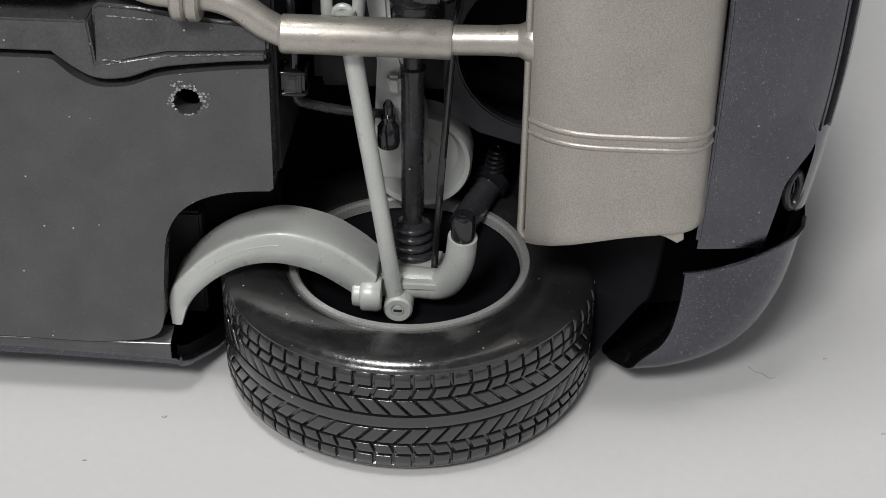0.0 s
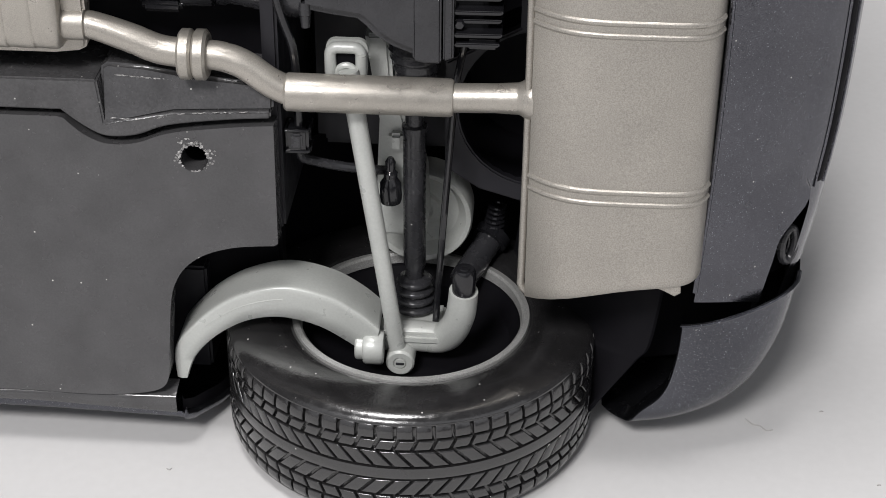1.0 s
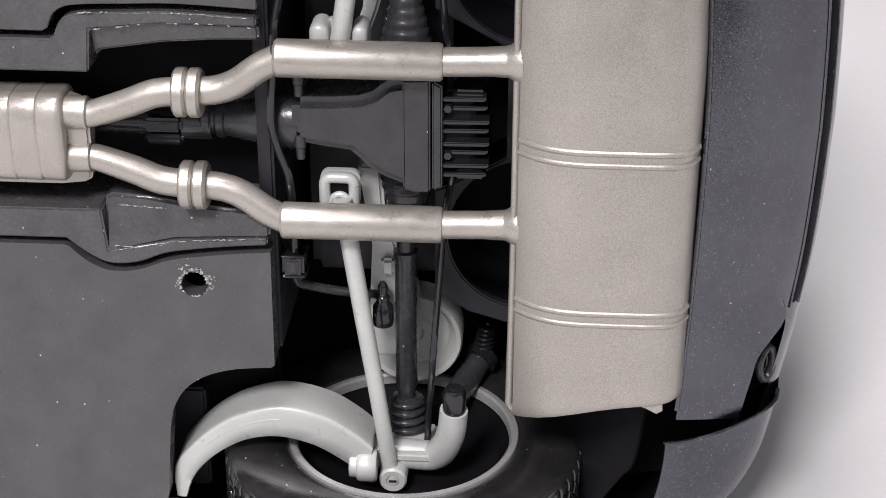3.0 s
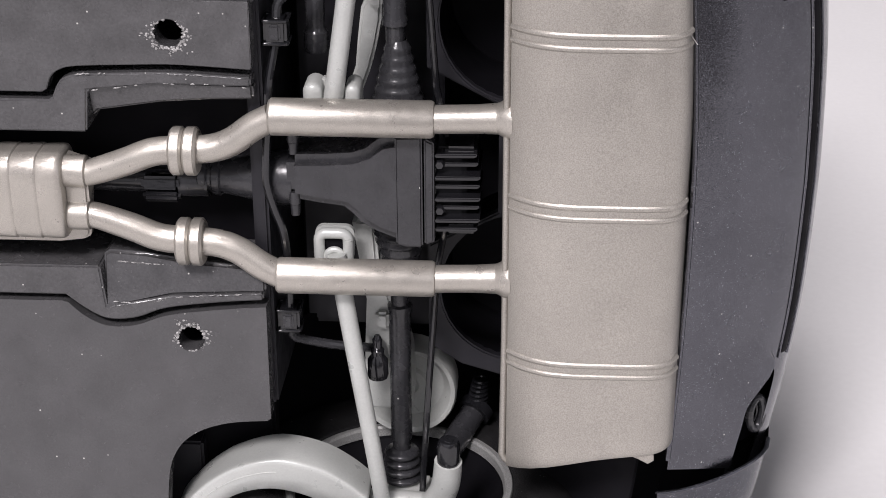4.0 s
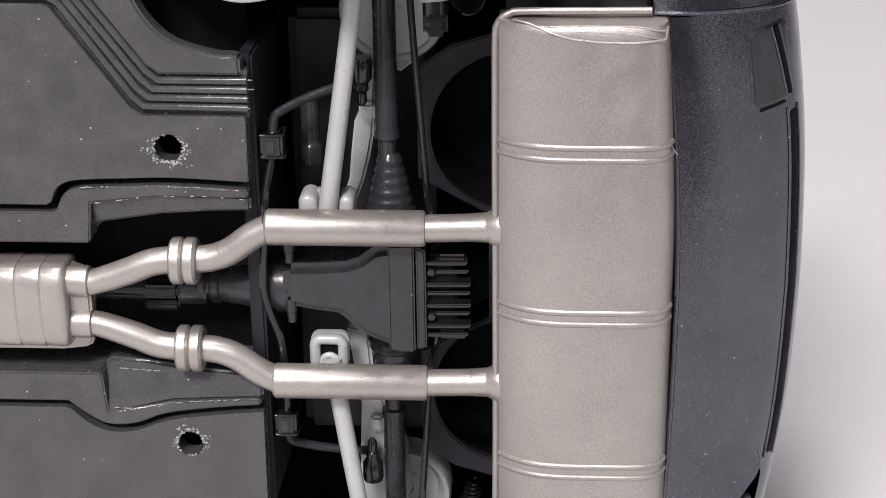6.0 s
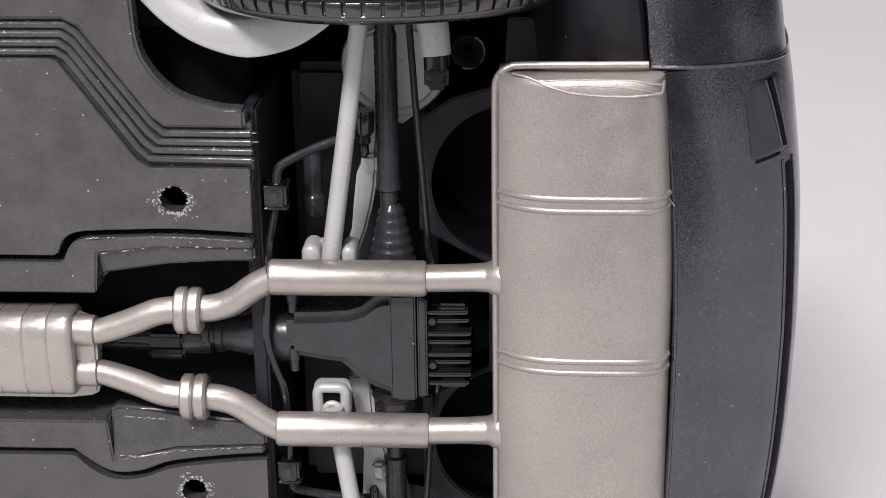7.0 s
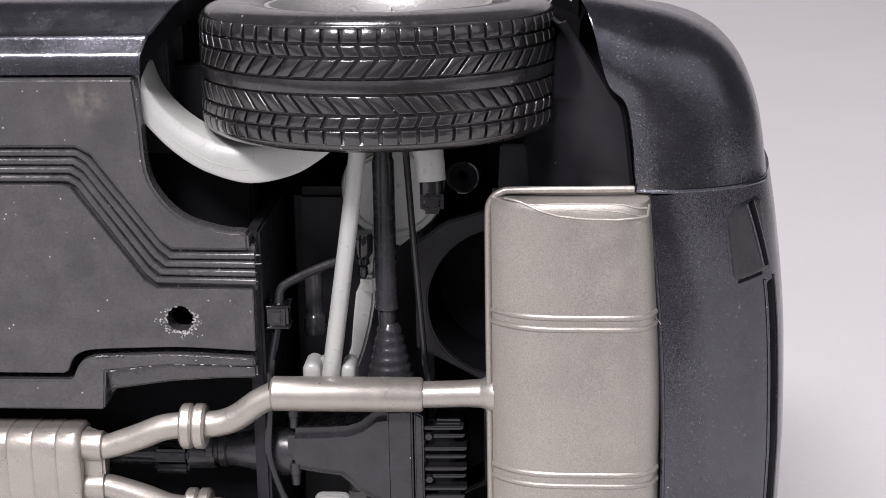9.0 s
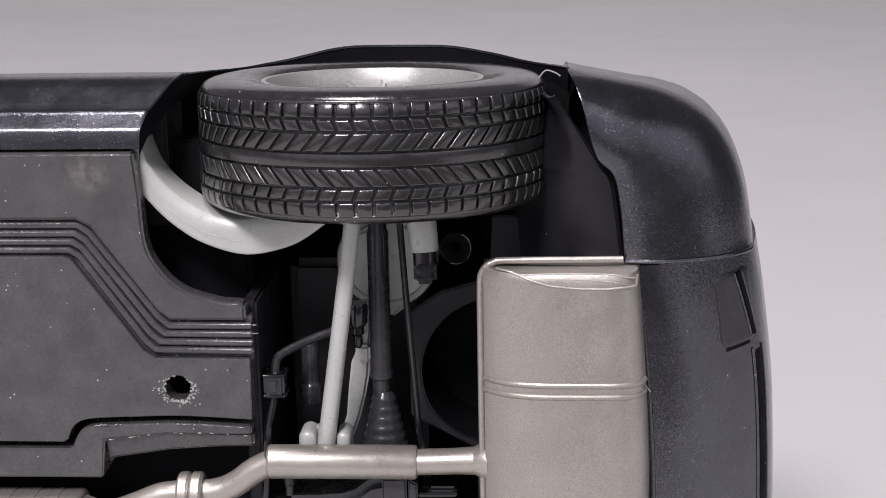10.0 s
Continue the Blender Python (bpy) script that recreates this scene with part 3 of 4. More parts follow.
for z in (33.2, 50.5, 67.7):
    for dz in (-0.62, 0.62):
        bm = B()
        path = [Vector((16.2 + 8.7 * f, muffler_y(16.2 + 8.7 * f, 50) + 0.14, z + dz)) for f in [j / 20 - 1 for j in range(40)]]
        for q in path:
            q.x -= 8.7 * 0.16 * (max(0.0, q.x - 16.2) / 8.7 * max(0.0, z - 58) / 22) ** 1.4
        tube(bm, path, 0.33, 12)
        part("strap_bead", bm, EXHAUST, muffler)
top_line = [(11.6, 80.0), (14.0, 80.15), (17.5, 80.15), (20.4, 80.1), (21.8, 79.8), (22.95, 79.7)]
mid_line = [(13.6, 79.7), (16.0, 79.65), (19.4, 79.5), (21.4, 79.2), (22.9, 78.85)]
low_line = [(8.8 + 14.1 * k / 20, press_line(8.8 + 14.1 * k / 20)) for k in range(21)]
for line, r in ((low_line, 0.13), (mid_line, 0.07), (top_line, 0.10)):
    bm = B()
    tube(bm, [Vector((x, muffler_y(x, z) + 0.05, z)) for x, z in curve_points(line, 4)], r, 8)
    part("press_line", bm, EXHAUST, muffler)
bm = B()
tube(bm, [Vector((23.0, muffler_y(23.0, 78.8) - 0.02, 78.9)), Vector((23.15, muffler_y(23.1, 79.4), 80.1))], 0.13, 8)
part("press_line", bm, EXHAUST, muffler)
# turned-out tab at the lower end
bm = B()
prism(bm, [(19.6, 23.1), (22.6, 23.9), (22.7, 22.4), (22.1, 22.0), (21.0, 22.6)], -2.6, -0.6, 0.15)
part("end_tab", bm, EXHAUST, muffler)

# ---- final drive ----
bm = B()
prism(bm, [(-15.0, 53.4), (-15.0, 48.8), (-11.7, 48.2), (-9.3, 47.9), (-8.5, 47.2), (-7.6, 46.2), (-6.0, 45.2), (-4.2, 44.5), (-3.0, 44.4), (-3.0, 55.7), (-4.2, 55.6), (-5.6, 55.3), (-7.0, 54.2), (-8.4, 53.7), (-11, 53.5)], 2.4, 11.0, 0.9, (), 4)
diff = part("final_drive", bm, BLACK, label="black final drive housing with cooling fins")
bm = B()
prism(bm, [(-4.02, 44.2), (-3, 43.9), (-1.32, 43.9), (-1.32, 55.9), (-4.02, 55.8)], 2.25, 11.0, 0.22, (), 3)
part("housing_flange", bm, BLACK, diff)
bm = B()
prism(bm, [(-1.14, 44.1), (-0.15, 44.5), (-0.15, 55.2), (-1.14, 55.7)], 2.3, 11.0, 0.2, (), 3)
part("cover_plate", bm, BLACK, diff)
bm = B()
block(bm, -0.3, 3.0, 4.2, 11.0, 45.6, 54.0, 0.5)
part("rear_cover", bm, GLOSS, diff)
for k in range(8):
    z = 45.35 + k * 1.16
    e = (4.15, 4.4, 4.3, 4.45, 4.35, 4.45, 4.2, 4.1)[k]
    y0 = (3.0, 2.6, 3.3, 2.6, 3.2, 2.6, 3.4, 2.8)[k]
    bm = B()
    prism(bm, [(-0.1, z)] + [(e - 0.4 + 0.4 * math.sin(t), z + 0.05 + 0.32 * (1 - math.cos(t))) for t in [math.pi / 2 * j / 6 for j in range(7)]] + [(e - 0.05, z + 0.46), (-0.1, z + 0.42)], y0, 10.0, 0.19, (), 4)
    part("cooling_fin", bm, GLOSS, diff, smooth=60)
for z0, z1 in ((53.3, 54.5), (45.0, 46.0)):
    bm = B()
    block(bm, 0.9, 4.1, 3.2, 9.0, z0, z1, 0.35)
    part("fin_block", bm, GLOSS, diff)
for x, z in ((0.3, 47.6), (0.3, 52.6)):
    bm = B()
    lathe(bm, [(0, 2.6), (0.4, 2.6), (0.55, 2.8), (0.55, 4.4)], (x + 0.05, 0.4, z), axis="y", segs=6)
    part("cover_bolt", bm, GLOSS, diff)
bm = B()
lathe(bm, [(0, -24.7), (1.6, -24.6), (1.95, -24.3), (1.95, -23.6), (1.7, -23.4), (1.7, -23.1), (2.0, -22.9), (2.05, -22.2), (1.85, -22.0), (2.2, -20.0), (2.75, -17.0), (3.0, -15.6), (3.0, -14.6)], (0, 6.2, 49.7), axis="x", segs=32)
part("nose_cone", bm, BLACK, diff)
bm = B()
lathe(bm, [(0, -40), (1.3, -40), (1.3, -29.8), (1.5, -29.6), (0, -29.6)], (0, 6.0, 49.2), axis="x", segs=24)
shaft = part("drive_shaft", bm, BLACK, label="black drive shaft with a joint")
for k in range(6):
    bm = B()
    a = k * math.tau / 6
    block(bm, -30.1, -26.2, -0.7, 0.7, 1.2, 2.3, 0.35)
    bmesh.ops.transform(bm, matrix=Matrix.Translation((0, 6.0, 49.2)) @ Matrix.Rotation(a + 0.3, 4, "X"), verts=bm.verts)
    part("joint_claw", bm, GLOSS, shaft)
bm = B()
lathe(bm, [(0, -26.4), (1.7, -26.4), (1.7, -23.4), (0, -23.4)], (0, 6.0, 49.2), axis="x", segs=24)
part("shaft_flange", bm, BLACK, shaft)
for z in (47.7, 54.4):
    bm = B()
    lathe(bm, [(0, -1.0), (0.45, -1.0), (0.52, 0.2), (0.62, 0.3), (0.62, 1.6), (0, 1.6)], (-14.3, 3.6, z), axis="z", segs=14)
    part("mount_stud", bm, BLACK, diff)

# cable that hangs in front of the nose
bm = B()
tube(bm, curve_points([(-15.7, 5.2, 65.2), (-16.0, 4.6, 63.4), (-16.4, 3.6, 60.8), (-16.6, 3.2, 57.4), (-16.9, 2.9, 53.6), (-17.0, 2.7, 50.6), (-16.4, 2.8, 47.8), (-15.6, 3.2, 44.8), (-15.4, 3.8, 41.0), (-15.5, 4.6, 35.6)], 6), 0.42, 10)
part("brake_hose", bm, GLOSS, label="black brake hose looped across the housing")

# ---- rear suspension, both sides ----
def suspension(high):
    def P(x, y, z):
        return Vector((x, y, up(z, high)))

    s = -1 if high else 1
    # curved trailing arm: a deep band with a ridge along its front edge
    top = curve_points([(-29.0, 7.0), (-28.95, 10.7), (-27.0, 13.5), (-24.5, 15.9), (-21.5, 17.7), (-17.3, 18.8), (-12.8, 17.9), (-9.6, 16.0), (-7.4, 14.0)], 5)
    low = curve_points([(-27.9, 6.8), (-27.0, 9.3), (-25.4, 11.4), (-23.2, 13.2), (-20.6, 14.5), (-17.4, 14.9), (-13.8, 14.0), (-10.8, 12.2), (-8.4, 10.4)], 5)
    bm = B()
    rows = []
    for t, l in zip(top, low):
        rows.append([P(t[0], 6.6, t[1] - 0.1), P(t[0], 1.9, t[1]), P(t[0], 1.35, t[1]), P(t[0] * 0.985 + l[0] * 0.015, 1.12, t[1] * 0.985 + l[1] * 0.015), P(t[0] * 0.95 + l[0] * 0.05, 1.02, t[1] * 0.95 + l[1] * 0.05), P(t[0] * 0.85 + l[0] * 0.15, 1.0, t[1] * 0.85 + l[1] * 0.15), P(t[0] * 0.5 + l[0] * 0.5, 0.95, (t[1] + l[1]) / 2),
                     P(l[0] * 0.94 + t[0] * 0.06, 1.1, l[1] * 0.94 + t[1] * 0.06), P(l[0], 1.5, l[1]), P(l[0], 6.6, l[1] + 0.1), P(t[0], 6.6, t[1] - 0.1)])
    sheet(bm, rows)
    bmesh.ops.remove_doubles(bm, verts=bm.verts, dist=1e-3)
    bmesh.ops.holes_fill(bm, edges=[e for e in bm.edges if e.is_boundary])
    arm = part("trailing_arm", bm, ARM, label="pale grey curved trailing arm over the wheel", smooth=62)
    bm = B()
    tube(bm, [P(t[0] * 0.62 + l[0] * 0.38, 0.97, t[1] * 0.62 + l[1] * 0.38) for t, l in list(zip(top, low))[12:26]], 0.055, 6)
    part("moulding_line", bm, ARM, arm)
    # knuckle: cross bar with an upturned elbow
    bm = B()
    path = curve_points([P(-7.6, 4.6, 11.2), P(-4.0, 4.6, 11.2), P(-1.2, 4.3, 11.3), P(0.1, 3.4, 13.0), P(0.9, 2.6, 15.6), P(1.2, 2.1, 18.7)], 6)
    tube(bm, path, lambda f: 1.75 - 0.25 * f, 16)
    knuckle = part("knuckle", bm, ARM, label="pale grey wheel knuckle with an elbow and black plug")
    bm = B()
    block(bm, -7.4, -1.0, 2.6, 9.0, up(11.9, high) - 0.5, up(11.9, high) + 0.5, 0.25)
    part("knuckle_plate", bm, ARM, knuckle)
    bm = B()
    path = [P(1.2, 2.1, 18.3), P(1.25, 2.0, 20.9), P(1.26, 2.0, 20.9 if high else 21.4)]
    tube(bm, path, lambda f: 1.22 if f < 0.9 else 1.0, 18)
    part("plug", bm, GLOSS, knuckle, "glossy black plug")
    if not high:
        bm = B()
        lathe(bm, [(0.2, 0.1), (0.55, 0.1), (0.62, -0.12), (0.5, -0.3), (0.25, -0.3)], P(1.26, 2.0, 21.4), axis="z", segs=14, closed=True)
        part("plug_tip", bm, GLOSS, knuckle)
    if high:
        bm = B()
        block(bm, 0.1, 2.5, 0.7, 3.2, up(22.0, high), up(19.4, high), 0.5)
        for k in range(2):
            for j in range(2):
                block(bm, 0.45 + 0.95 * k, 1.2 + 0.95 * k, 0.4, 1.2, up(21.7 - 1.1 * j, high), up(20.9 - 1.1 * j, high), 0.22)
        part("plug_head", bm, GLOSS, knuckle)
        # Near-black cup: its shade is put into the colour.
        bm = B()
        lathe(bm, [(0.5, 10.6), (0.9, 10.2), (1.45, 9.8), (1.7, 9.8), (1.85, 10.2), (1.9, 13.0), (0.5, 13.0)], (4.0, 0, 79.7), axis="y", segs=32)
        cup = part("mount_cup", bm, WELL, knuckle)
        # Gloss arc set only where the rim glints.
        bm = B()
        tube(bm, [Vector((4.0 + 1.72 * math.cos(t), 9.75, 79.7 + 1.72 * math.sin(t))) for t in [-1.9 + 0.18 * k for k in range(18)]], 0.13, 8)
        part("cup_rim", bm, GLOSS, cup)
    # nut beside the elbow
    bm = B()
    lathe(bm, [(0, -1.75), (1.25, -1.75), (1.4, -1.55), (1.4, -0.95), (1.72, -0.85), (1.85, -0.6), (1.85, 0.9), (1.65, 1.2), (0, 1.2)], P(-8.2, 1.5, 11.6), axis="x", segs=12)
    part("bush", bm, ARM, knuckle)
    # lower link: a long round bar from the eye by the housing to the boss at the wheel
    bm = B()
    tube(bm, [P(-5.6, 2.2, 10.4), P(-6.9, 2.3, 20), P(-8.4, 2.6, 30), P(-10.3, 3.6, 42.2)], lambda f: 0.86 + 0.12 * f, 16)
    link = part("track_link", bm, ARM, label="pale grey suspension link bar with a pinned boss")
    bm = B()
    lathe(bm, [(0, 0.05), (0.1, -0.12), (0.55, -0.12), (0.62, 0.1), (0.68, 0.1), (0.74, -0.1), (1.3, -0.12), (1.5, 0.12), (1.55, 3.2), (0, 3.2)], P(-5.3, 1.2, 9.9), axis="y", segs=28)
    boss = part("boss", bm, ARM, link)
    # Raised black bar standing for the shade in the slot.
    bm = B()
    block(bm, -5.75, -4.85, 1.0, 1.3, up(9.9, high) - 0.16, up(9.9, high) + 0.16, 0.06)
    part("pin_slot", bm, BLACK, boss)
    # eye bracket at the inner end
    bm = B()
    z = up(43.3, high)
    if high:
        outl = [(-12.3, 41.0), (-11.9, 39.8), (-11.2, 39.2), (-10.6, 39.3), (-9.6, 40.6), (-9.0, 41.6), (-8.8, 45.0), (-12.3, 45.0)]
    else:
        outl = [(-12.0, 38.2), (-11.4, 37.4), (-10.6, 37.6), (-9.4, 39.8), (-8.7, 41.2)]
        outl += [(cx + 0.95 * math.cos(t), cz + 0.95 * math.sin(t)) for cx, cz, t0 in ((-9.55, 43.7, 0.0), (-11.75, 43.7, 0.5)) for t in [math.pi * (t0 + j / 12) for j in range(7)]]
        outl += [(-12.7, 40.2)]
    prism(bm, [(x, up(q, high)) for x, q in outl], 5.0, 6.6, 0.5)
    eye = part("link_eye", bm, ARM, link, smooth=50)
    if high:                         # the forked foot on which the bar and its bracket stand
        for x, z, r in ((-12.1, 40.1, 1.0), (-8.2, 40.0, 0.8)):
            bm = B()
            lathe(bm, [(0, 3.2), (r * 0.6, 3.25), (r * 0.9, 3.5), (r, 3.9), (r, 6.4), (0, 6.4)], (x, 0, up(z, high)), axis="y", segs=24)
            for v in bm.verts:
                if v.co.z < up(z, high):
                    v.co.z -= 3.0
            part("fork_lobe", bm, ARM, eye, smooth=50)
    else:
        loop = [Vector((-10.65 + sx * 0.75 + 0.75 * math.cos(t), 4.5, 42.6 + sz * 0.9 + 0.75 * math.sin(t))) for sx, sz, t0 in ((1, 1, 0), (-1, 1, 1), (-1, -1, 2), (1, -1, 3)) for t in [math.pi / 2 * (t0 + j / 6) for j in range(7)]]
        bm = B()
        tube(bm, loop + [loop[0]], 0.58, 14)
        part("eye_frame", bm, ARM, eye, smooth=60)
        # Near-black block inside the frame, drawn for the shade of its recess.
        bm = B()
        block(bm, -12.0, -9.3, 4.75, 5.6, 41.2, 44.0, 0.3)
        part("eye_shade", bm, WELL, eye)
    bm = B()
    tube(bm, ring_path(-10.6, 4.4, up(41.6, high), 0.85, 24), 0.34, 10)
    part("eye_ring", bm, ARM, link)
    # drive axle with its boots
    bm = B()
    lathe(bm, [(0, 14.0), (1.0, 14.0), (1.0, 17.6), (1.18, 18.0), (1.18, 33.4), (1.3, 33.8), (1.3, 34.4), (0.95, 34.6), (0.95, 36.4)], (-4.3, 8.0, 0), segs=24)
    for v in bm.verts:
        v.co.z = up(v.co.z, high)
    axle = part("axle_shaft", bm, BLACK, label="black axle shaft with ribbed rubber boots")
    prof = [(0.9, 36.0)]
    for k in range(7):
        r = 1.25 + 1.5 * (k / 6)
        prof += [(r, 36.6 + k * 1.05), (r + 0.16, 36.9 + k * 1.05), (r + 0.05, 37.3 + k * 1.05)]
    prof += [(2.9, 44.0), (2.9, 45.4)]
    bm = B()
    lathe(bm, prof, (-4.1, 8.0, 0), segs=28)
    for v in bm.verts:
        v.co.z = up(v.co.z, high)
    part("inner_boot", bm, BLACK, axle, smooth=80)
    prof = [(1.0, 16.6)]
    for k in range(4):
        c = 16.0 - k * 1.0
        prof += [(1.35 + 0.12 * k, c + 0.42), (1.75 + 0.14 * k, c + 0.3), (1.95 + 0.14 * k, c), (1.75 + 0.14 * k, c - 0.3), (1.35 + 0.12 * k, c - 0.45)]
    prof += [(1.6, 12.0), (0, 12.0)]
    bm = B()
    lathe(bm, prof, (-4.3, 8.0, 0), segs=28)
    for v in bm.verts:
        v.co.z = up(v.co.z, high)
    part("outer_boot", bm, BLACK, axle, smooth=80)
    # thin rod behind the axle
    bm = B()
    tube(bm, [P(-1.9, 5.6, 12.2), P(-1.2, 5.6, 24), P(-0.1, 5.8, 40), P(0.9, 6.0, 45.4)], 0.36, 10)
    part("toe_rod", bm, GLOSS, label="thin black toe rod")
    # upper carrier: pale plate with a round dish and a bleed screw
    bm = B()
    lathe(bm, [(0, 17.2), (1.0, 17.2), (1.2, 16.7), (2.0, 16.7), (2.2, 17.2), (4.0, 17.0), (4.4, 16.2), (4.9, 15.4), (5.4, 15.2), (5.6, 15.6), (5.6, 19.0)], (-3.8 if high else -4.2, -3.0 if high else 0, 77.7 if high else 19.4), axis="y", segs=48)
    carrier = part("spring_dish", bm, ARM, label="pale grey spring dish on a bracket arm")
    bm = B()
    z1, z2 = up(38.8, high), up(20.5, high)
    if high:
        prism(bm, [(-7.2, 73.2), (-7.3, 67.7), (-7.8, 66.7), (-8.2, 63.5), (-8.5, 60.5), (-9.4, 57.8), (-8.0, 57.5), (-7.0, 60.2), (-6.3, 62.8), (-5.8, 65.4), (-5.6, 68.7), (-5.2, 73.2)], 9.4, 13.0, 0.35, (), 3)
    else:
        prism(bm, [(-9.4, up(43.5, high)), (-6.9, up(43.5, high)), (-6.6, z1), (-5.0, up(33.0, high)), (-3.4, up(26.0, high)), (-3.2, z2), (-8.4, z2), (-8.3, up(28, high)), (-8.0, up(34, high)), (-8.7, z1)], 9.4, 16.0, 0.4)
    part("bracket_arm", bm, ARM, carrier)
    if high:
        bm = B()
        prism(bm, [(-8.7, 79.9), (-9.0, 77.1), (-7.2, 73.2), (-3.5, 70.8), (-0.5, 73.2), (0.8, 75.1), (1.7, 79.9), (-3.5, 82.5)], 12.7, 14.2, 0.4, (), 3)
        part("dish_plate", bm, ARM, carrier)
    bm = B()
    block(bm, -7.0, -5.5, 8.4, 9.8, up(32.0, high) - 1.0, up(32.0, high) + 1.0, 0.35)
    part("bracket_boss", bm, ARM, carrier)
    bm = B()
    prof = [(r, h - 1.4) for r, h in ((0, 27.2), (1.05, 27.2), (1.15, 27.6), (1.1, 29.4), (0.7, 30.0), (0.75, 30.6), (0.5, 30.9), (0.55, 31.8), (0.3, 32.3), (0, 32.3))]
    lathe(bm, prof, (-6.7, 7.4, 0), segs=18)
    for v in bm.verts:
        v.co.z = up(v.co.z, high)
    part("bleed_screw", bm, GLOSS, carrier, "black bleed screw")
    # damper: ribbed black strut behind the elbow
    bm = B()
    a, b = P(1.22, 15.5, 12.94), P(3.39, 19.0, 15.17)
    tube(bm, [a + (a - b) * 0.4, a.lerp(b, 0.5), b], 1.5, 18)
    damper = part("damper", bm, BLACK, label="black damper strut with a ribbed top")
    d = (b - a).normalized()
    bm = B()
    tube(bm, [b - d * 0.7, b - d * 0.6, b + d * 0.5, b + d * 0.7], lambda f: 2.05 if 0.1 < f < 0.9 else 1.7, 24)
    part("damper_collar", bm, GLOSS, damper)
    for k in range(6):
        f = 0.30 + 0.14 * k
        q = b + Vector((0.58 * f, 0.6 * f - 0.3, 3.75 * f * s))
        bm = B()
        tube(bm, ring_path(q.x, 0, 0, 1.15 - 0.35 * f, 20), 0.24, 8)
        for v in bm.verts:
            v.co = (v.co.x, q.y + v.co.z, q.z + v.co.y * s)
        part("damper_ring", bm, GLOSS, damper)
    # hose clip and hose
    bm = B()
    z = up(34.2, high)
    block(bm, -16.8, -14.5, 4.0, 6.5, z - 1.3, z + 1.3, 0.3)
    clip = part("hose_clip", bm, GLOSS, label="glossy black hose clip")
    bm = B()
    block(bm, -16.2, -15.1, 3.7, 4.4, z - 0.8, z + 0.8, 0.2)
    part("clip_face", bm, BLACK, clip)
    for dz in (-1.15, 1.15):
        loop = [Vector((x, y, z + dz)) for x, y in ((-16.7, 3.95), (-14.6, 3.95), (-14.45, 4.1), (-14.45, 6.4), (-16.85, 6.4), (-16.85, 4.1), (-16.7, 3.95))]
        bm = B()
        tube(bm, loop, 0.2, 8, up=(0, 0, 1))
        part("clip_band", bm, GLOSS, clip, smooth=60)
    bm = B()
    tube(bm, curve_points([P(-15.6, 5.2, 33.0), P(-15.4, 5.6, 31.6), P(-14.2, 6.2, 30.8), P(-11, 7.4, 29.6), P(-7, 8.8, 28.6)], 6), 0.5, 10)
    part("hose_run", bm, BLACK, clip)
    if high:
        bm = B()
        lathe(bm, [(0, 38.6), (1.1, 38.6), (1.3, 38.2), (1.25, 36.5), (1.0, 36.2), (0.95, 35.8), (1.0, 31.8), (0.8, 31.5), (0, 31.4)], (-12.65, 11.5, 0), segs=20)
        for v in bm.verts:
            v.co.z = up(v.co.z, high)
        part("vent_can", bm, BLACK, clip)


suspension(False), suspension(True)

# ---- body shell ----
half = curve_points([(39.8, 0), (39.6, 8), (39.2, 15), (38.4, 22), (37.5, 28), (36.0, 35.5), (34.0, 40.3), (31, 43.4), (27, 45.8), (20.5, 47.7)], 8)
levels = [(60, 9, 9), (52, 5, 5), (45, 3, 3), (38, 1.4, 1.4), (32, 0.5, 0.6), (27, 0.1, 0.2), (23, 0, 0), (19.5, 0, 0), (16.5, 0.1, 0), (14, 0.3, 0), (12, 0.6, 0.05), (10, 1.0, 0.1), (9.2, 1.33, 0.12), (8.4, 1.7, 0.15), (7.7, 2.13, 0.2), (7, 2.6, 0.25),
          (6.4, 3.03, 0.32), (5.8, 3.5, 0.4), (5.2, 4.03, 0.5), (4.6, 4.6, 0.6), (4.0, 5.27, 0.78), (3.4, 5.9, 0.95), (2.65, 6.65, 1.2), (1.95, 7.4, 1.4), (0.75, 9.0, 2.1), (0.12, 10.8, 2.9), (-0.45, 12.8, 3.8), (-0.85, 14.6, 4.7), (-1.15, 17.0, 5.0)]


SIDE = [(60, 9), (52, 5), (45, 3), (38, 1.4), (32, 0.6), (27, 0.2), (23, 0), (7.4, 0), (6.4, 0.1), (5.4, 0.35), (4.5, 0.78), (3.7, 1.24), (2.9, 1.70), (2.2, 2.10), (1.6, 2.45), (1.3, 2.60), (1.0, 2.66), (0.7, 3.02), (0.3, 3.5), (0.0, 3.86), (-0.25, 4.16), (-0.38, 4.36), (-0.46, 4.6), (-0.52, 4.95), (-0.58, 5.6), (-0.62, 6.3)]


def side_inset(y):
    for a, b in zip(SIDE, SIDE[1:]):
        if b[0] <= y <= a[0]:
            return b[1] + (a[1] - b[1]) * (y - b[0]) / (a[0] - b[0])
    return SIDE[-1][1] if y < 0 else SIDE[0][1]


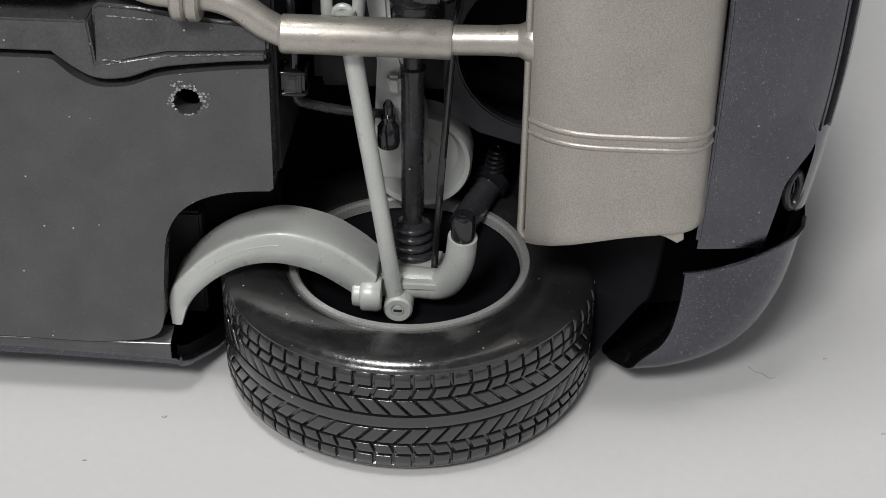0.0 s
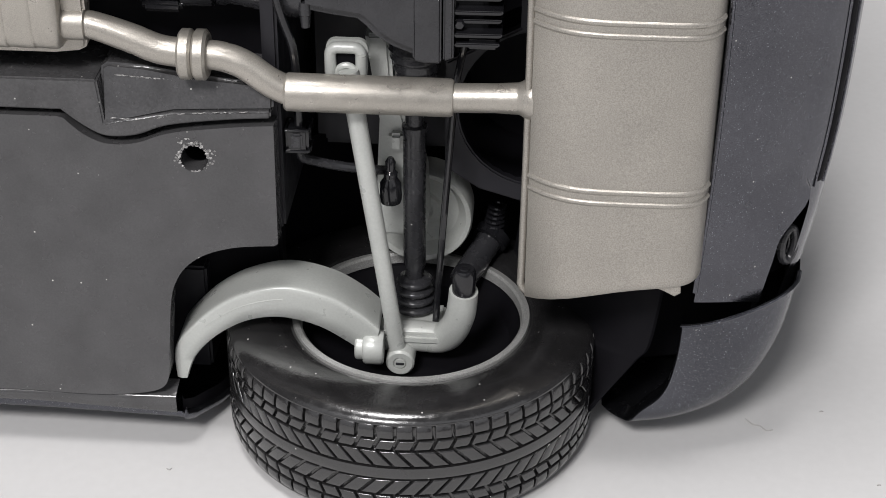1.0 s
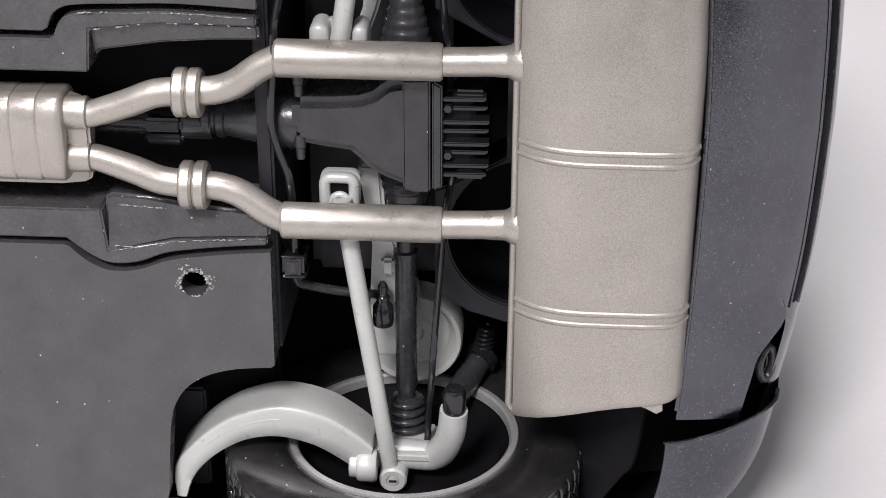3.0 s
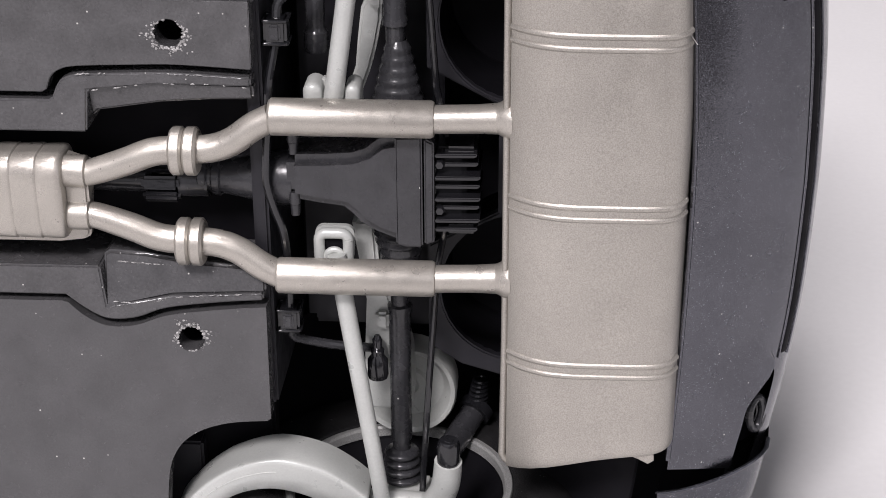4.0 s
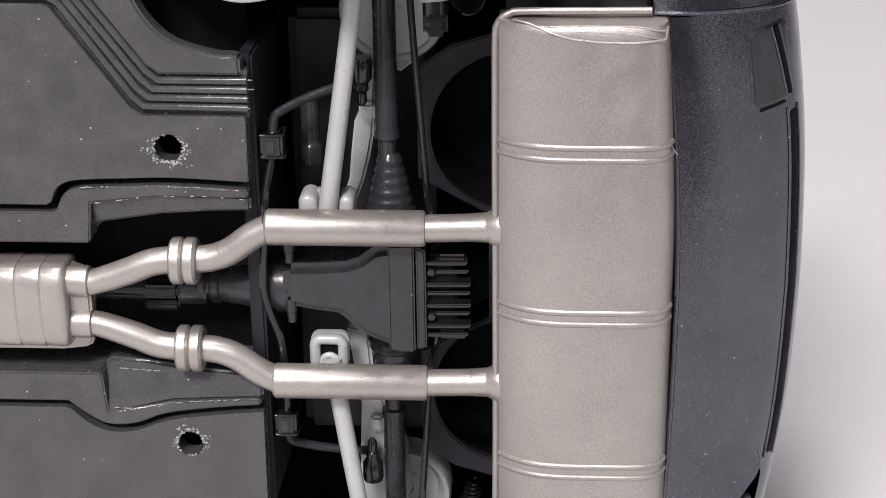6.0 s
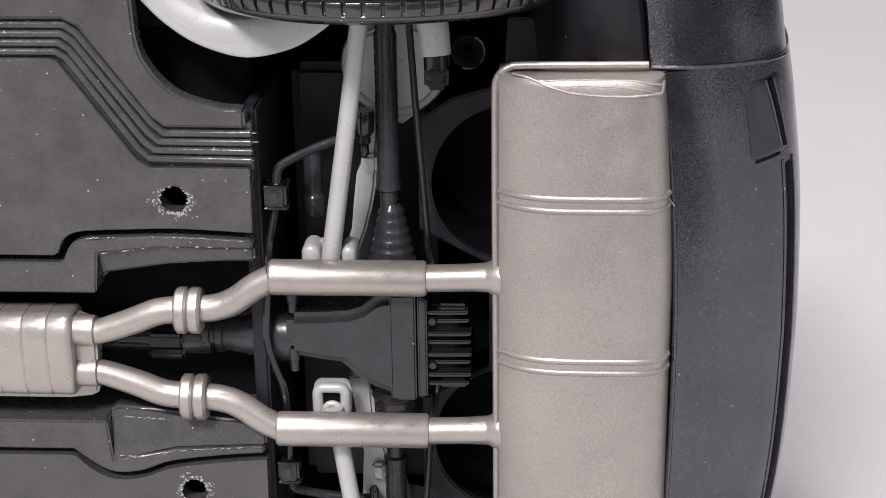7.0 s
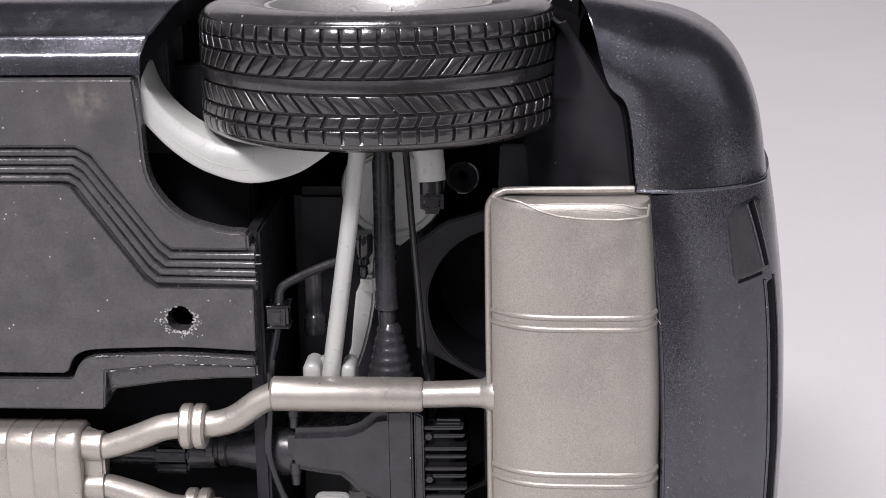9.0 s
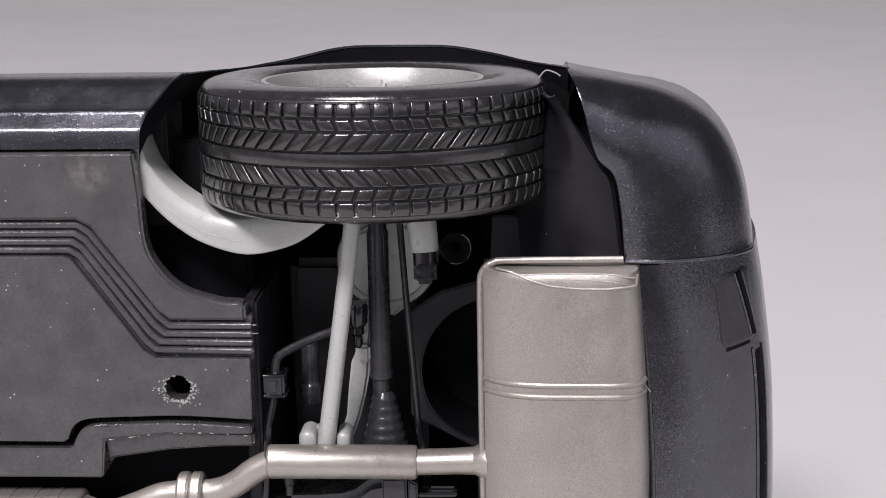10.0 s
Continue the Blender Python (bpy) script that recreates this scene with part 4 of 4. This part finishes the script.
def side_z(x, y, high=True):
    """Half the width of the body at a place on its side; it draws in upwards behind and ahead of the arch."""
    k = max(0.0, min(1.0, (x - 1.0) / 15.0), min(1.0, (-8.0 - x) / 14.0))
    near = 0.42 + 0.13 * max(0.0, min(1.0, (x + 44.0) / 16.0)) if not high and x < -10 and y < 7.4 else 0.0
    return 49.6 - 0.4 * min(1.0, max(0.0, (16.2 - x) / 14)) - side_inset(y) * (1 - near) - 0.125 * max(0.0, y - 8) * k * k * (3 - 2 * k) - (0.0 if high else 1.5 * max(0.0, min(1.0, (x + 2) / 18)) ** 1.5)


def shell_point(i, level, high):
    """A point of the rear skin: in from the outline by the level's inset, and on the underside on towards its front edge."""
    y, rear, side = level
    p = half[i]
    d = (half[min(i + 1, len(half) - 1)] - half[max(i - 1, 0)]).normalized()
    n = Vector((d.y, -d.x)) if i else Vector((1, 0))
    w = max(0.0, n.x) ** 1.5
    over = max(0.0, (rear - 9.0) / 8.0)
    k = min(rear, 9.0) * w + (min(side, 2.1) if over else side) * (1 - w)
    if i == len(half) - 1:
        n = Vector((0, 1))
        k = min(side, 2.1) if over else side
    x, a = p.x - n.x * k, p.y - n.y * k
    if over:
        x, a = x + (inner_edge(a * 0.985, high) - x) * over, a * (1 - 0.015 * over)
    return x, y, a


def inner_edge(a, high=False):
    """How far forward the underside of the rear reaches, by the distance from the car's middle plane."""
    return 25.3 - (2.0 if high else 0.9) * (min(a, 31.0) / 29.5) ** 2


def lip(bm, depth, back, cut=None):
    """Turns the open edges of a skin inwards, to give it its thickness."""
    edges = [e for e in bm.edges if e.is_boundary and max(v.co.y for v in e.verts) < 34
             and not all(abs(v.co.x - 16.2) < 0.05 or abs(v.co.x + 32.0) < 0.05 or abs(v.co.z - MID) < 0.05 for v in e.verts)]
    got = bmesh.ops.extrude_edge_only(bm, edges=edges)["geom"]
    for v in got:
        if isinstance(v, bmesh.types.BMVert):
            v.co.z += depth * (1 if v.co.z < MID else -1)
            v.co.y += back if cut is None or abs(abs(v.co.z - MID) - cut) < 0.1 else 0.6


def level_at(y):
    """The insets of the rear skin at a height y."""
    j = max(k for k in range(len(levels) - 1) if levels[k][0] >= y)
    g = (levels[j][0] - y) / (levels[j][0] - levels[j + 1][0])
    return [levels[j][k] + (levels[j + 1][k] - levels[j][k]) * g for k in range(3)]


def rear_skin(high, a0, a1, shift, mat, name, label, back):
    bm = B()
    rows = []
    top, low = [min(range(len(levels)), key=lambda j: abs(levels[j][0] - y)) for y in (6.4, 3.5)]
    for p in range(len(half)):
        row = []
        a = half[p].y
        t = 0.0 if high else max(0.0, min(1.0, (a - 17.5) / 3.0))
        h1 = 6.9 - 0.5 * max(0.0, min(1.0, (23.5 - a) / 2.0)) ** 2
        h0 = 3.6 + 2.6 * max(0.0, min(1.0, (25.4 - a) / 3.8)) ** 1.5
        for j, level in enumerate(levels):
            if top <= j <= low:      # these lines run along the edges of the cut-out
                y = h1 + (h0 - h1) * (j - top) / (low - top)
                level = level_at(level[0] + (y - level[0]) * t)
            x, y, w = shell_point(p, level, high)
            fall = max(0.0, min(1.0, (8 - y) / 6))
            if j >= low and not high:     # towards its lower end the cover is flatter
                y -= 1.7 * max(0.0, min(1.0, (w - 17.0) / 7.0)) * max(0.0, min(1.0, (x - 26.0) / 6.0)) ** 1.4
            row.append((max(x, inner_edge(w, high)), y + shift * fall, MID + w if high else MID - w))
        rows.append(row)
    vs = [[bm.verts.new(q) for q in row] for row in rows]
    for i in range(len(rows) - 1):
        for j in range(len(levels) - 1):
            if high or not (half[i].y > 21.3 and top <= j < low):
                bm.faces.new((vs[i][j], vs[i + 1][j], vs[i + 1][j + 1], vs[i][j + 1]))
    bmesh.ops.delete(bm, geom=[v for v in bm.verts if not v.link_faces], context="VERTS")
    bmesh.ops.remove_doubles(bm, verts=bm.verts, dist=0.02)
    bmesh.ops.dissolve_degenerate(bm, edges=bm.edges, dist=0.01)
    s = 1 if high else -1
    for a, sign in ((a0, -1), (a1, 1)):
        if a is not None:
            bmesh.ops.bisect_plane(bm, geom=bm.verts[:] + bm.edges[:] + bm.faces[:], plane_co=(0, 0, MID + s * a), plane_no=(0, 0 if high else -0.5, s * sign), clear_outer=True)
    lip(bm, 0.0 if a0 is not None else 0.1, back, a0 if a0 is not None else a1)
    return part(name, bm, mat, label=label, smooth=30)


def side_skin(high):
    """The side of the body with the wheel arch cut in it, and the sill ahead of the arch."""
    def at(x, y, flare=0.0, inward=0.0):
        z = side_z(x, y, high) + flare - inward
        return (x, y, MID + z if high else MID - z)

    bm = B()
    rows, rim = [], []
    for k in range(73):
        a = radians(0.5 + 179.5 * k / 72)
        c, s = math.cos(a), math.sin(a)
        far = min((16.2 - WX) / c if c > 1e-6 else 1e9, (-32.0 - WX) / c if c < -1e-6 else 1e9, (60 - WY) / s if s > 1e-6 else 1e9)
        near = min(20.8 - 0.8 * max(0.0, -c) ** 8, far - 0.02)
        row = []
        for j in range(15):
            r = near + (far - near) * (j / 14) ** 1.3
            x, y = WX + r * c, WY + r * s
            row.append(at(x, y, 0.45 * math.exp(-((r - near) / 1.2) ** 2) * min(1.0, max(0.0, (16.2 - x) / 8)) * min(1.0, max(0.0, (x + 26) / 8))))
        rows.append(row)
        rim.append(row[0])
    start = [q[0] for q in rows[-1]]
    for y, _ in SIDE[8:]:
        f = ((7.45 - y) / 8.4) ** 1.2
        row = [at(x - (3.2 if high else 3.8) * f * (x + 32.0) / (start[0] + 32.0), y) for x in start]
        rows.append(row)
        rim.append(row[0])
    sheet(bm, rows)
    body = part("side_body", bm, PAINT, label="dark flaked glossy side of the body with a wheel arch", smooth=60)
    bm = B()
    sheet(bm, [[at(-32.0 - 2.2 * k, y) for y, _ in SIDE] for k in range(20)])
    part("sill", bm, PAINT, body, smooth=60)
    if not high:                     # the turned flange between the sill and the floor panel
        bm = B()
        sheet(bm, [[at(x, -0.85), (x, -1.15, 50 - side_z(x, -0.85, False) + 0.35), (x, -1.2, 5.6 + 0.2 * k), (x, -0.9, 5.95 + 0.2 * k), (x, 1.2, 6.6)] for x, k in ((LEFT, 0), (-44, 0), (-38, 0), (-33, 0), (-30.6, 0.2), (-29.4, 0.4), (-28.8, 0.4))])
        bmesh.ops.recalc_face_normals(bm, faces=bm.faces)
        bmesh.ops.solidify(bm, geom=bm.faces, thickness=0.15)
        part("sill_flange", bm, PAN, body, smooth=50)
        bm = B()
        low = [q for q in rim if q[0] < -14]
        sheet(bm, [[(x, y + 0.3, z - 0.25), (x + 0.05, y - 0.15, z - 0.2), (x + 0.15, y - 0.28, z), (x + 0.25, y - 0.30, z + 0.35), (x + 0.35, y - 0.28, z + 0.7), (x + 0.35, y - 0.1, z + 0.85), (x + 0.2, y + 0.4, z + 0.9)] for x, y, z in low])
        part("arch_lip", bm, PAINT, body, smooth=70)
    # rolled edge of the arch, and the return behind it, its shade put in as near-black
    bm = B()
    tube(bm, [Vector(q) for q in rim], 0.16, 6)
    part("arch_edge", bm, PAINT, body)
    bm = B()
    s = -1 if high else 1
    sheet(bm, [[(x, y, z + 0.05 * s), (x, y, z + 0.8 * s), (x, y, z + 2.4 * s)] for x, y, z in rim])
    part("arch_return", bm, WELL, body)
    return body


def bumper_corner(high):
    """The rounded corner behind the wheel: from its front edge it bends round to the widest line, then goes up the side."""
    if high:
        edge = [(22.0, 30.5), (21.75, 33.0), (21.5, 36.0), (20.8, 39.4), (19.2, 41.1), (18.35, 43.5), (17.7, 46.3), (16.85, 48.6), (16.2, 49.5)]
    else:
        edge = [(23.5, 33.9), (23.4, 36.3), (23.1, 39.0), (22.6, 41.4), (21.7, 43.3), (20.0, 45.1), (19.0, 46.8), (17.9, 47.6), (16.2, 48.0)]
    wide = [(35.7, 30.6), (34.9, 36.0), (33.6, 40.2), (31.9, 43.3), (29.6, 45.6), (26.2, 47.35), (22.6, 48.3), (19.2, 49.0), (16.2, 49.6)]
    if not high:
        wide[-3:] = [(22.6, 48.1), (19.2, 48.25), (16.2, 48.1)]
    edge, wide = [curve_points([(x, 0, a) for x, a in line], 6) for line in (edge, wide)]
    bm = B()
    rows = []
    for i, (e, w) in enumerate(zip(edge, wide)):
        d = wide[min(i + 1, len(wide) - 1)] - wide[max(i - 1, 0)]
        nx = max(0.0, d.z / d.length)
        size = (w - e).length
        bend = 12.5 - 4.5 * i / (len(wide) - 1)       # how far in the skin goes on rounding
        o = (e - w) / max(size, 1e-6)
        y1 = 7.4
        row = []
        for k in range(17):
            far = size * math.cos(k / 16 * math.pi / 2) ** 1.5
            t = min(1.0, far / bend)
            roll = 0.6 * max(0.0, (far - size + 4.5) / 4.5) ** 2 * min(1.0, size / 8)      # the front edge leans in
            row.append((w.x + o.x * far, y1 - 6.9 * math.sqrt(max(0.0, 1 - (1 - t) ** 2)) + roll, w.z + o.z * far))
        f = row[0]
        inn = min(0.3, size * 0.2)
        row = [(f[0] - o.x * inn * 2, f[1] + 3.0, f[2] - o.z * inn * 2), (f[0] - o.x * 0.06, f[1] + 0.9, f[2] - o.z * 0.06), (f[0] + o.x * 0.03, f[1] + 0.35, f[2] + o.z * 0.03), (f[0], f[1] + 0.1, f[2])] + [(f[0] - o.x * inn * 0.5, f[1] + (row[1][1] - f[1]) * 0.3, f[2] - o.z * inn * 0.5)] + row[1:]
        for y in (8.6, 10, 12, 14.5, 18, 22, 27, 32, 38, 45, 52, 60):
            f = (y - y1) / 15
            out = 1.1 * nx * nx * (1 - (1 - min(f, 1.0)) ** 2) - 0.02 * max(0.0, y - 24) * nx
            draw = 0.125 * max(0.0, y - 8) + side_inset(y) * 0.8
            row.append((w.x + out - draw * 0.35 * nx * (1 if y > 24 else 0), y, w.z - draw * (1 - nx) - side_inset(y) * 0.2 * (1 - nx)))
        rows.append([(x, y, MID + a if high else MID - a) for x, y, a in row])
    sheet(bm, rows)
    bmesh.ops.remove_doubles(bm, verts=bm.verts, dist=0.003)
    inner = [v for v in bm.verts if not v.is_boundary]
    for _ in range(3):
        bmesh.ops.smooth_vert(bm, verts=[v for v in inner if v.co.y > 2.4], factor=0.5, use_axis_x=True, use_axis_y=True, use_axis_z=True)
    corner = part("bumper_corner", bm, PAINT, label="dark flaked glossy bumper corner behind the wheel", smooth=60)
    # folded flange of the corner along the seam with the cover
    bm = B()
    tube(bm, [Vector(q) for q in rows[0][3:21]], 0.24, 8)
    part("corner_flange", bm, PAINT, corner)
    return corner


for high in (False, True):
    rear_skin(high, None, 30.2, 1.2, COVER, "bumper_cover", "dark grey flaked lower bumper cover", 2.0)
    bumper_corner(high)
    side_skin(high)
bm = B()
prism(bm, [(LEFT, 11), (28, 13), (28, 87), (LEFT, 89)], 58.5, 60.0, 0.4)
part("body_top", bm, PAINT, label="dark upper body")

# wheel-arch liners: dark bowed shells behind the wheels
for high in (False, True):
    bm = B()
    rows = []
    for k in range(33):
        a = math.pi * (0.02 + 0.90 * k / 32)
        rows.append([(WX + r * math.cos(a), WY + r * math.sin(a), up(max(z, MID + 0.7 + 2.0 * max(0.0, k / 32 - 0.7) / 0.3 - side_z(WX + r * math.cos(a), WY + r * math.sin(a), high)), high)) for z, r in ((1.6, 21.6), (2.6, 21.5), (3.8, 21.0), (8.0, 20.8), (14.0, 20.8), (20.0, 20.8), (24.5, 20.8))])
    sheet(bm, rows)
    bmesh.ops.recalc_face_normals(bm, faces=bm.faces)
    bmesh.ops.solidify(bm, geom=bm.faces, thickness=0.4)
    # Near-black liner: the shade behind the wheel is in its colour.
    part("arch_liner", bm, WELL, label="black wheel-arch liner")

# the rear part of each liner, and the dark panels added to close the view into the arches
for high in (False, True):
    edge = [(14.6, 97.3), (15.4, 96.0), (18.2, 91.9), (19.6, 89.8), (20.7, 88.0), (21.6, 81.3), (21.8, 78.6)]
    bm = B()
    rows = [[(x - d * max(0.12, min(1.0, (x - 15.0) / 5.0)), y, z if high else 2 * MID - z) for d, y in [(0.0, 3.6)] + [(0.3 + 1.05 * k, 3.4 + 0.075 * (1.05 * k) ** 2) for k in range(15)]] for x, z in curve_points(edge, 5)]
    sheet(bm, rows)
    bmesh.ops.recalc_face_normals(bm, faces=bm.faces)
    bmesh.ops.solidify(bm, geom=bm.faces, thickness=0.35)
    # Same liner in two blacks: the low side has its shade painted in.
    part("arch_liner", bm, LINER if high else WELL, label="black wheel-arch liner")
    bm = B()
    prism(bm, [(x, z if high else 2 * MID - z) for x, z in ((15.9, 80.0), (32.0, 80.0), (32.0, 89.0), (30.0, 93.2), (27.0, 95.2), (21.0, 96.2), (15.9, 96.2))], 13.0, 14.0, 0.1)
    # Added filler in near-black, where only shade would be seen.
    part("corner_filler", bm, WELL, label="black panel added to close the view behind the bumper corner")
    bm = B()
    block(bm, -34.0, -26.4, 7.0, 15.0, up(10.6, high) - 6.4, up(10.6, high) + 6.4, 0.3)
    part("arch_filler", bm, PLATE, label="black panel added to close the view into the arch")


def on_cover(a, y, lift=0.0):
    """A point of the bumper cover at a distance a from the middle plane (+ is up) and a height y, raised by lift."""
    high, a = a > 0, abs(a)
    i = max(k for k in range(len(half) - 1) if half[k].y <= a)
    f = (a - half[i].y) / (half[i + 1].y - half[i].y)
    level = level_at(y)
    p = Vector(shell_point(i, level, high)).lerp(Vector(shell_point(i + 1, level, high)), f)
    p.y += 1.2 * max(0.0, min(1.0, (8 - y) / 6))
    return Vector((p.x + 0.66 * lift, p.y - 0.75 * lift, MID + p.z if high else MID - p.z))


def patch(a0, a1, y0, y1, lift, name, mat, parent=None, label="", dip=0.0, corner=0.0):
    """A piece with rounded edges that follows the bumper cover."""
    bm = B()
    nn, mm = max(14, int(abs(a1 - a0) * (4 if corner else 1.5))), 24 if corner else 14
    rows = []
    for n in range(nn + 1):
        row = []
        for m in range(mm + 1):
            u, v = n / nn, m / mm
            du, dv = min(u, 1 - u) * abs(a1 - a0), min(v, 1 - v) * abs(y1 - y0)
            rim = corner - math.hypot(corner - du, corner - dv) if max(du, dv) < corner else min(du, dv)
            e = max(0.0, min(1.0, rim / 0.5))
            row.append(on_cover(a0 + (a1 - a0) * u, y0 + (y1 - y0) * v, -0.1 + min(0.0, rim) * 0.5 + (lift + 0.1) * (1 - (1 - e) ** 2) - dip * math.sin(math.pi * v) * math.sin(math.pi * u)))
        rows.append(row)
    sheet(bm, rows)
    return part(name, bm, mat, parent, label, smooth=60)


# cut-outs at the ends of the bumper, with their dark inserts, and the groove between; near-black colour stands for
# their shade
def insert_box(turn, x0, x1, y0, y1, z0, z1, name, mat, parent=None, label="", bevel=0.2):
    bm = B()
    block(bm, x0, x1, y0, y1, z0, z1, bevel)
    bmesh.ops.transform(bm, matrix=turn, verts=bm.verts)
    return part(name, bm, mat, parent, label)


for high in (False, True):
    turn = Matrix.Translation((33.3, 6.6, up(24.8, high))) @ Matrix.Rotation(radians(42), 4, "Z")
    if high:
        insert = patch(20.5, 29.0, 2.9, 7.7, 0.16, "bumper_insert", BLACK, None, "dark grey insert plate at the end of the bumper", 0.1, 1.1)
        # Raised near-black strip drawn for the shadow under the plate.
        patch(20.2, 20.75, 3.4, 6.6, 0.22, "insert_shadow", WELL, insert)
        patch(20.6, 29.4, 2.55, 2.95, 0.10, "insert_step", COVER, insert)
        slot = [(28.6 - 7.4 * k / 10, 5.75 + 1.35 * k / 10) for k in range(11)]
        # The slot is a raised near-black bar, its shade in the colour.
        bm = B()
        tube(bm, [on_cover(a, y, 0.16) for a, y in slot], 0.26, 10)
        part("insert_slot", bm, WELL, insert)
        for dy in (-0.42, 0.45):
            bm = B()
            tube(bm, [on_cover(a, y + dy, 0.14) for a, y in slot], 0.13, 8)
            part("slot_edge", bm, COVER, insert)
    else:
        # Near-black box behind the cut-out, standing for its shaded inside.
        insert = insert_box(turn, -4.6, 3.0, 1.6, 2.4, -6.5, 5.0, "bumper_insert", WELL, None, "near-black box for the shaded hollow at the end of the bumper, with an oval ring")
        insert_box(turn, -1.5, 0.4, 0.6, 2.0, -3.4, -1.6, "insert_plate", BLACK, insert, "", 0.3)
        for k, (rx, rz, r, mat) in enumerate(((1.05, 1.95, 0.46, BLACK), (0.55, 1.1, 0.22, GLOSS))):
            bm = B()
            tube(bm, [turn @ Vector((0.9 + rx * math.cos(j * math.tau / 28), -0.2 + 0.4 * k, -2.0 + rz * math.sin(j * math.tau / 28))) for j in range(29)], r, 10)
            part("towing_ring", bm, mat, insert)
# Raised near-black strip standing for the shade in the groove.
groove = patch(-20.6, 19.6, 6.9, 8.3, 0.10, "bumper_groove", WELL, None, "near-black strip for the shade in the narrow groove along the bumper")
for y in (6.75, 8.45):
    bm = B()
    tube(bm, [on_cover(-20.6 + 40.2 * k / 40, y, 0.04) for k in range(41)], 0.15, 8)
    part("groove_edge", bm, COVER, groove)

# folded front edge of the bumper cover beside the silencer
bm = B()
tube(bm, [Vector((inner_edge(abs(a), a > 0) - 0.1, 0.05, MID + a)) for a in range(-29, 30, 2)], 0.28, 8)
part("cover_edge", bm, COVER, label="folded front edge of the bumper cover")


# ---- dust ----
def fibre(points, radius, label):
    bm = B()
    tube(bm, curve_points(points, 6), radius, 6)
    ob = part("dust_fibre", bm, FIBRE)
    ob.parent = None
    ob.scale, ob.location = (U, U, U), (0, 0, LIFT * U)
    return tagged(ob, label, "dust", group="dust fibres")


G = -LIFT + 0.06
fibre([(32.2, 8.6, G), (32.9, 7.6, G), (33.6, 7.3, G + 0.1), (34.3, 6.6, G), (35.0, 6.8, G)], 0.06, "thin grey dust fibre lying on the white sheet")
fibre([(-29.5, -4.9, G), (-29.2, -5.1, G), (-29.0, -4.8, G)], 0.06, "short dark dust fibre lying on the white sheet")
for x, y in ((-14.5, -9.5), (-36.0, -12.5), (-21.5, 9.0), (40.5, 10.5), (45.0, -2.0)):
    fibre([(x, y, G), (x + 0.25, y + 0.15, G), (x + 0.4, y + 0.05, G)], 0.08, "tiny dark speck of dust on the white sheet")
fibre([(13.2, 2.0, 99.4), (13.9, 1.8, 100.2), (14.8, 1.9, 100.0), (15.4, 2.0, 99.6)], 0.07, "pale curled fibre caught beside the tyre")
fibre([(23.6, -1.4, 68.6), (24.2, -0.9, 67.6), (24.7, -0.5, 66.8)], 0.05, "pale fibre lying across the silencer band")
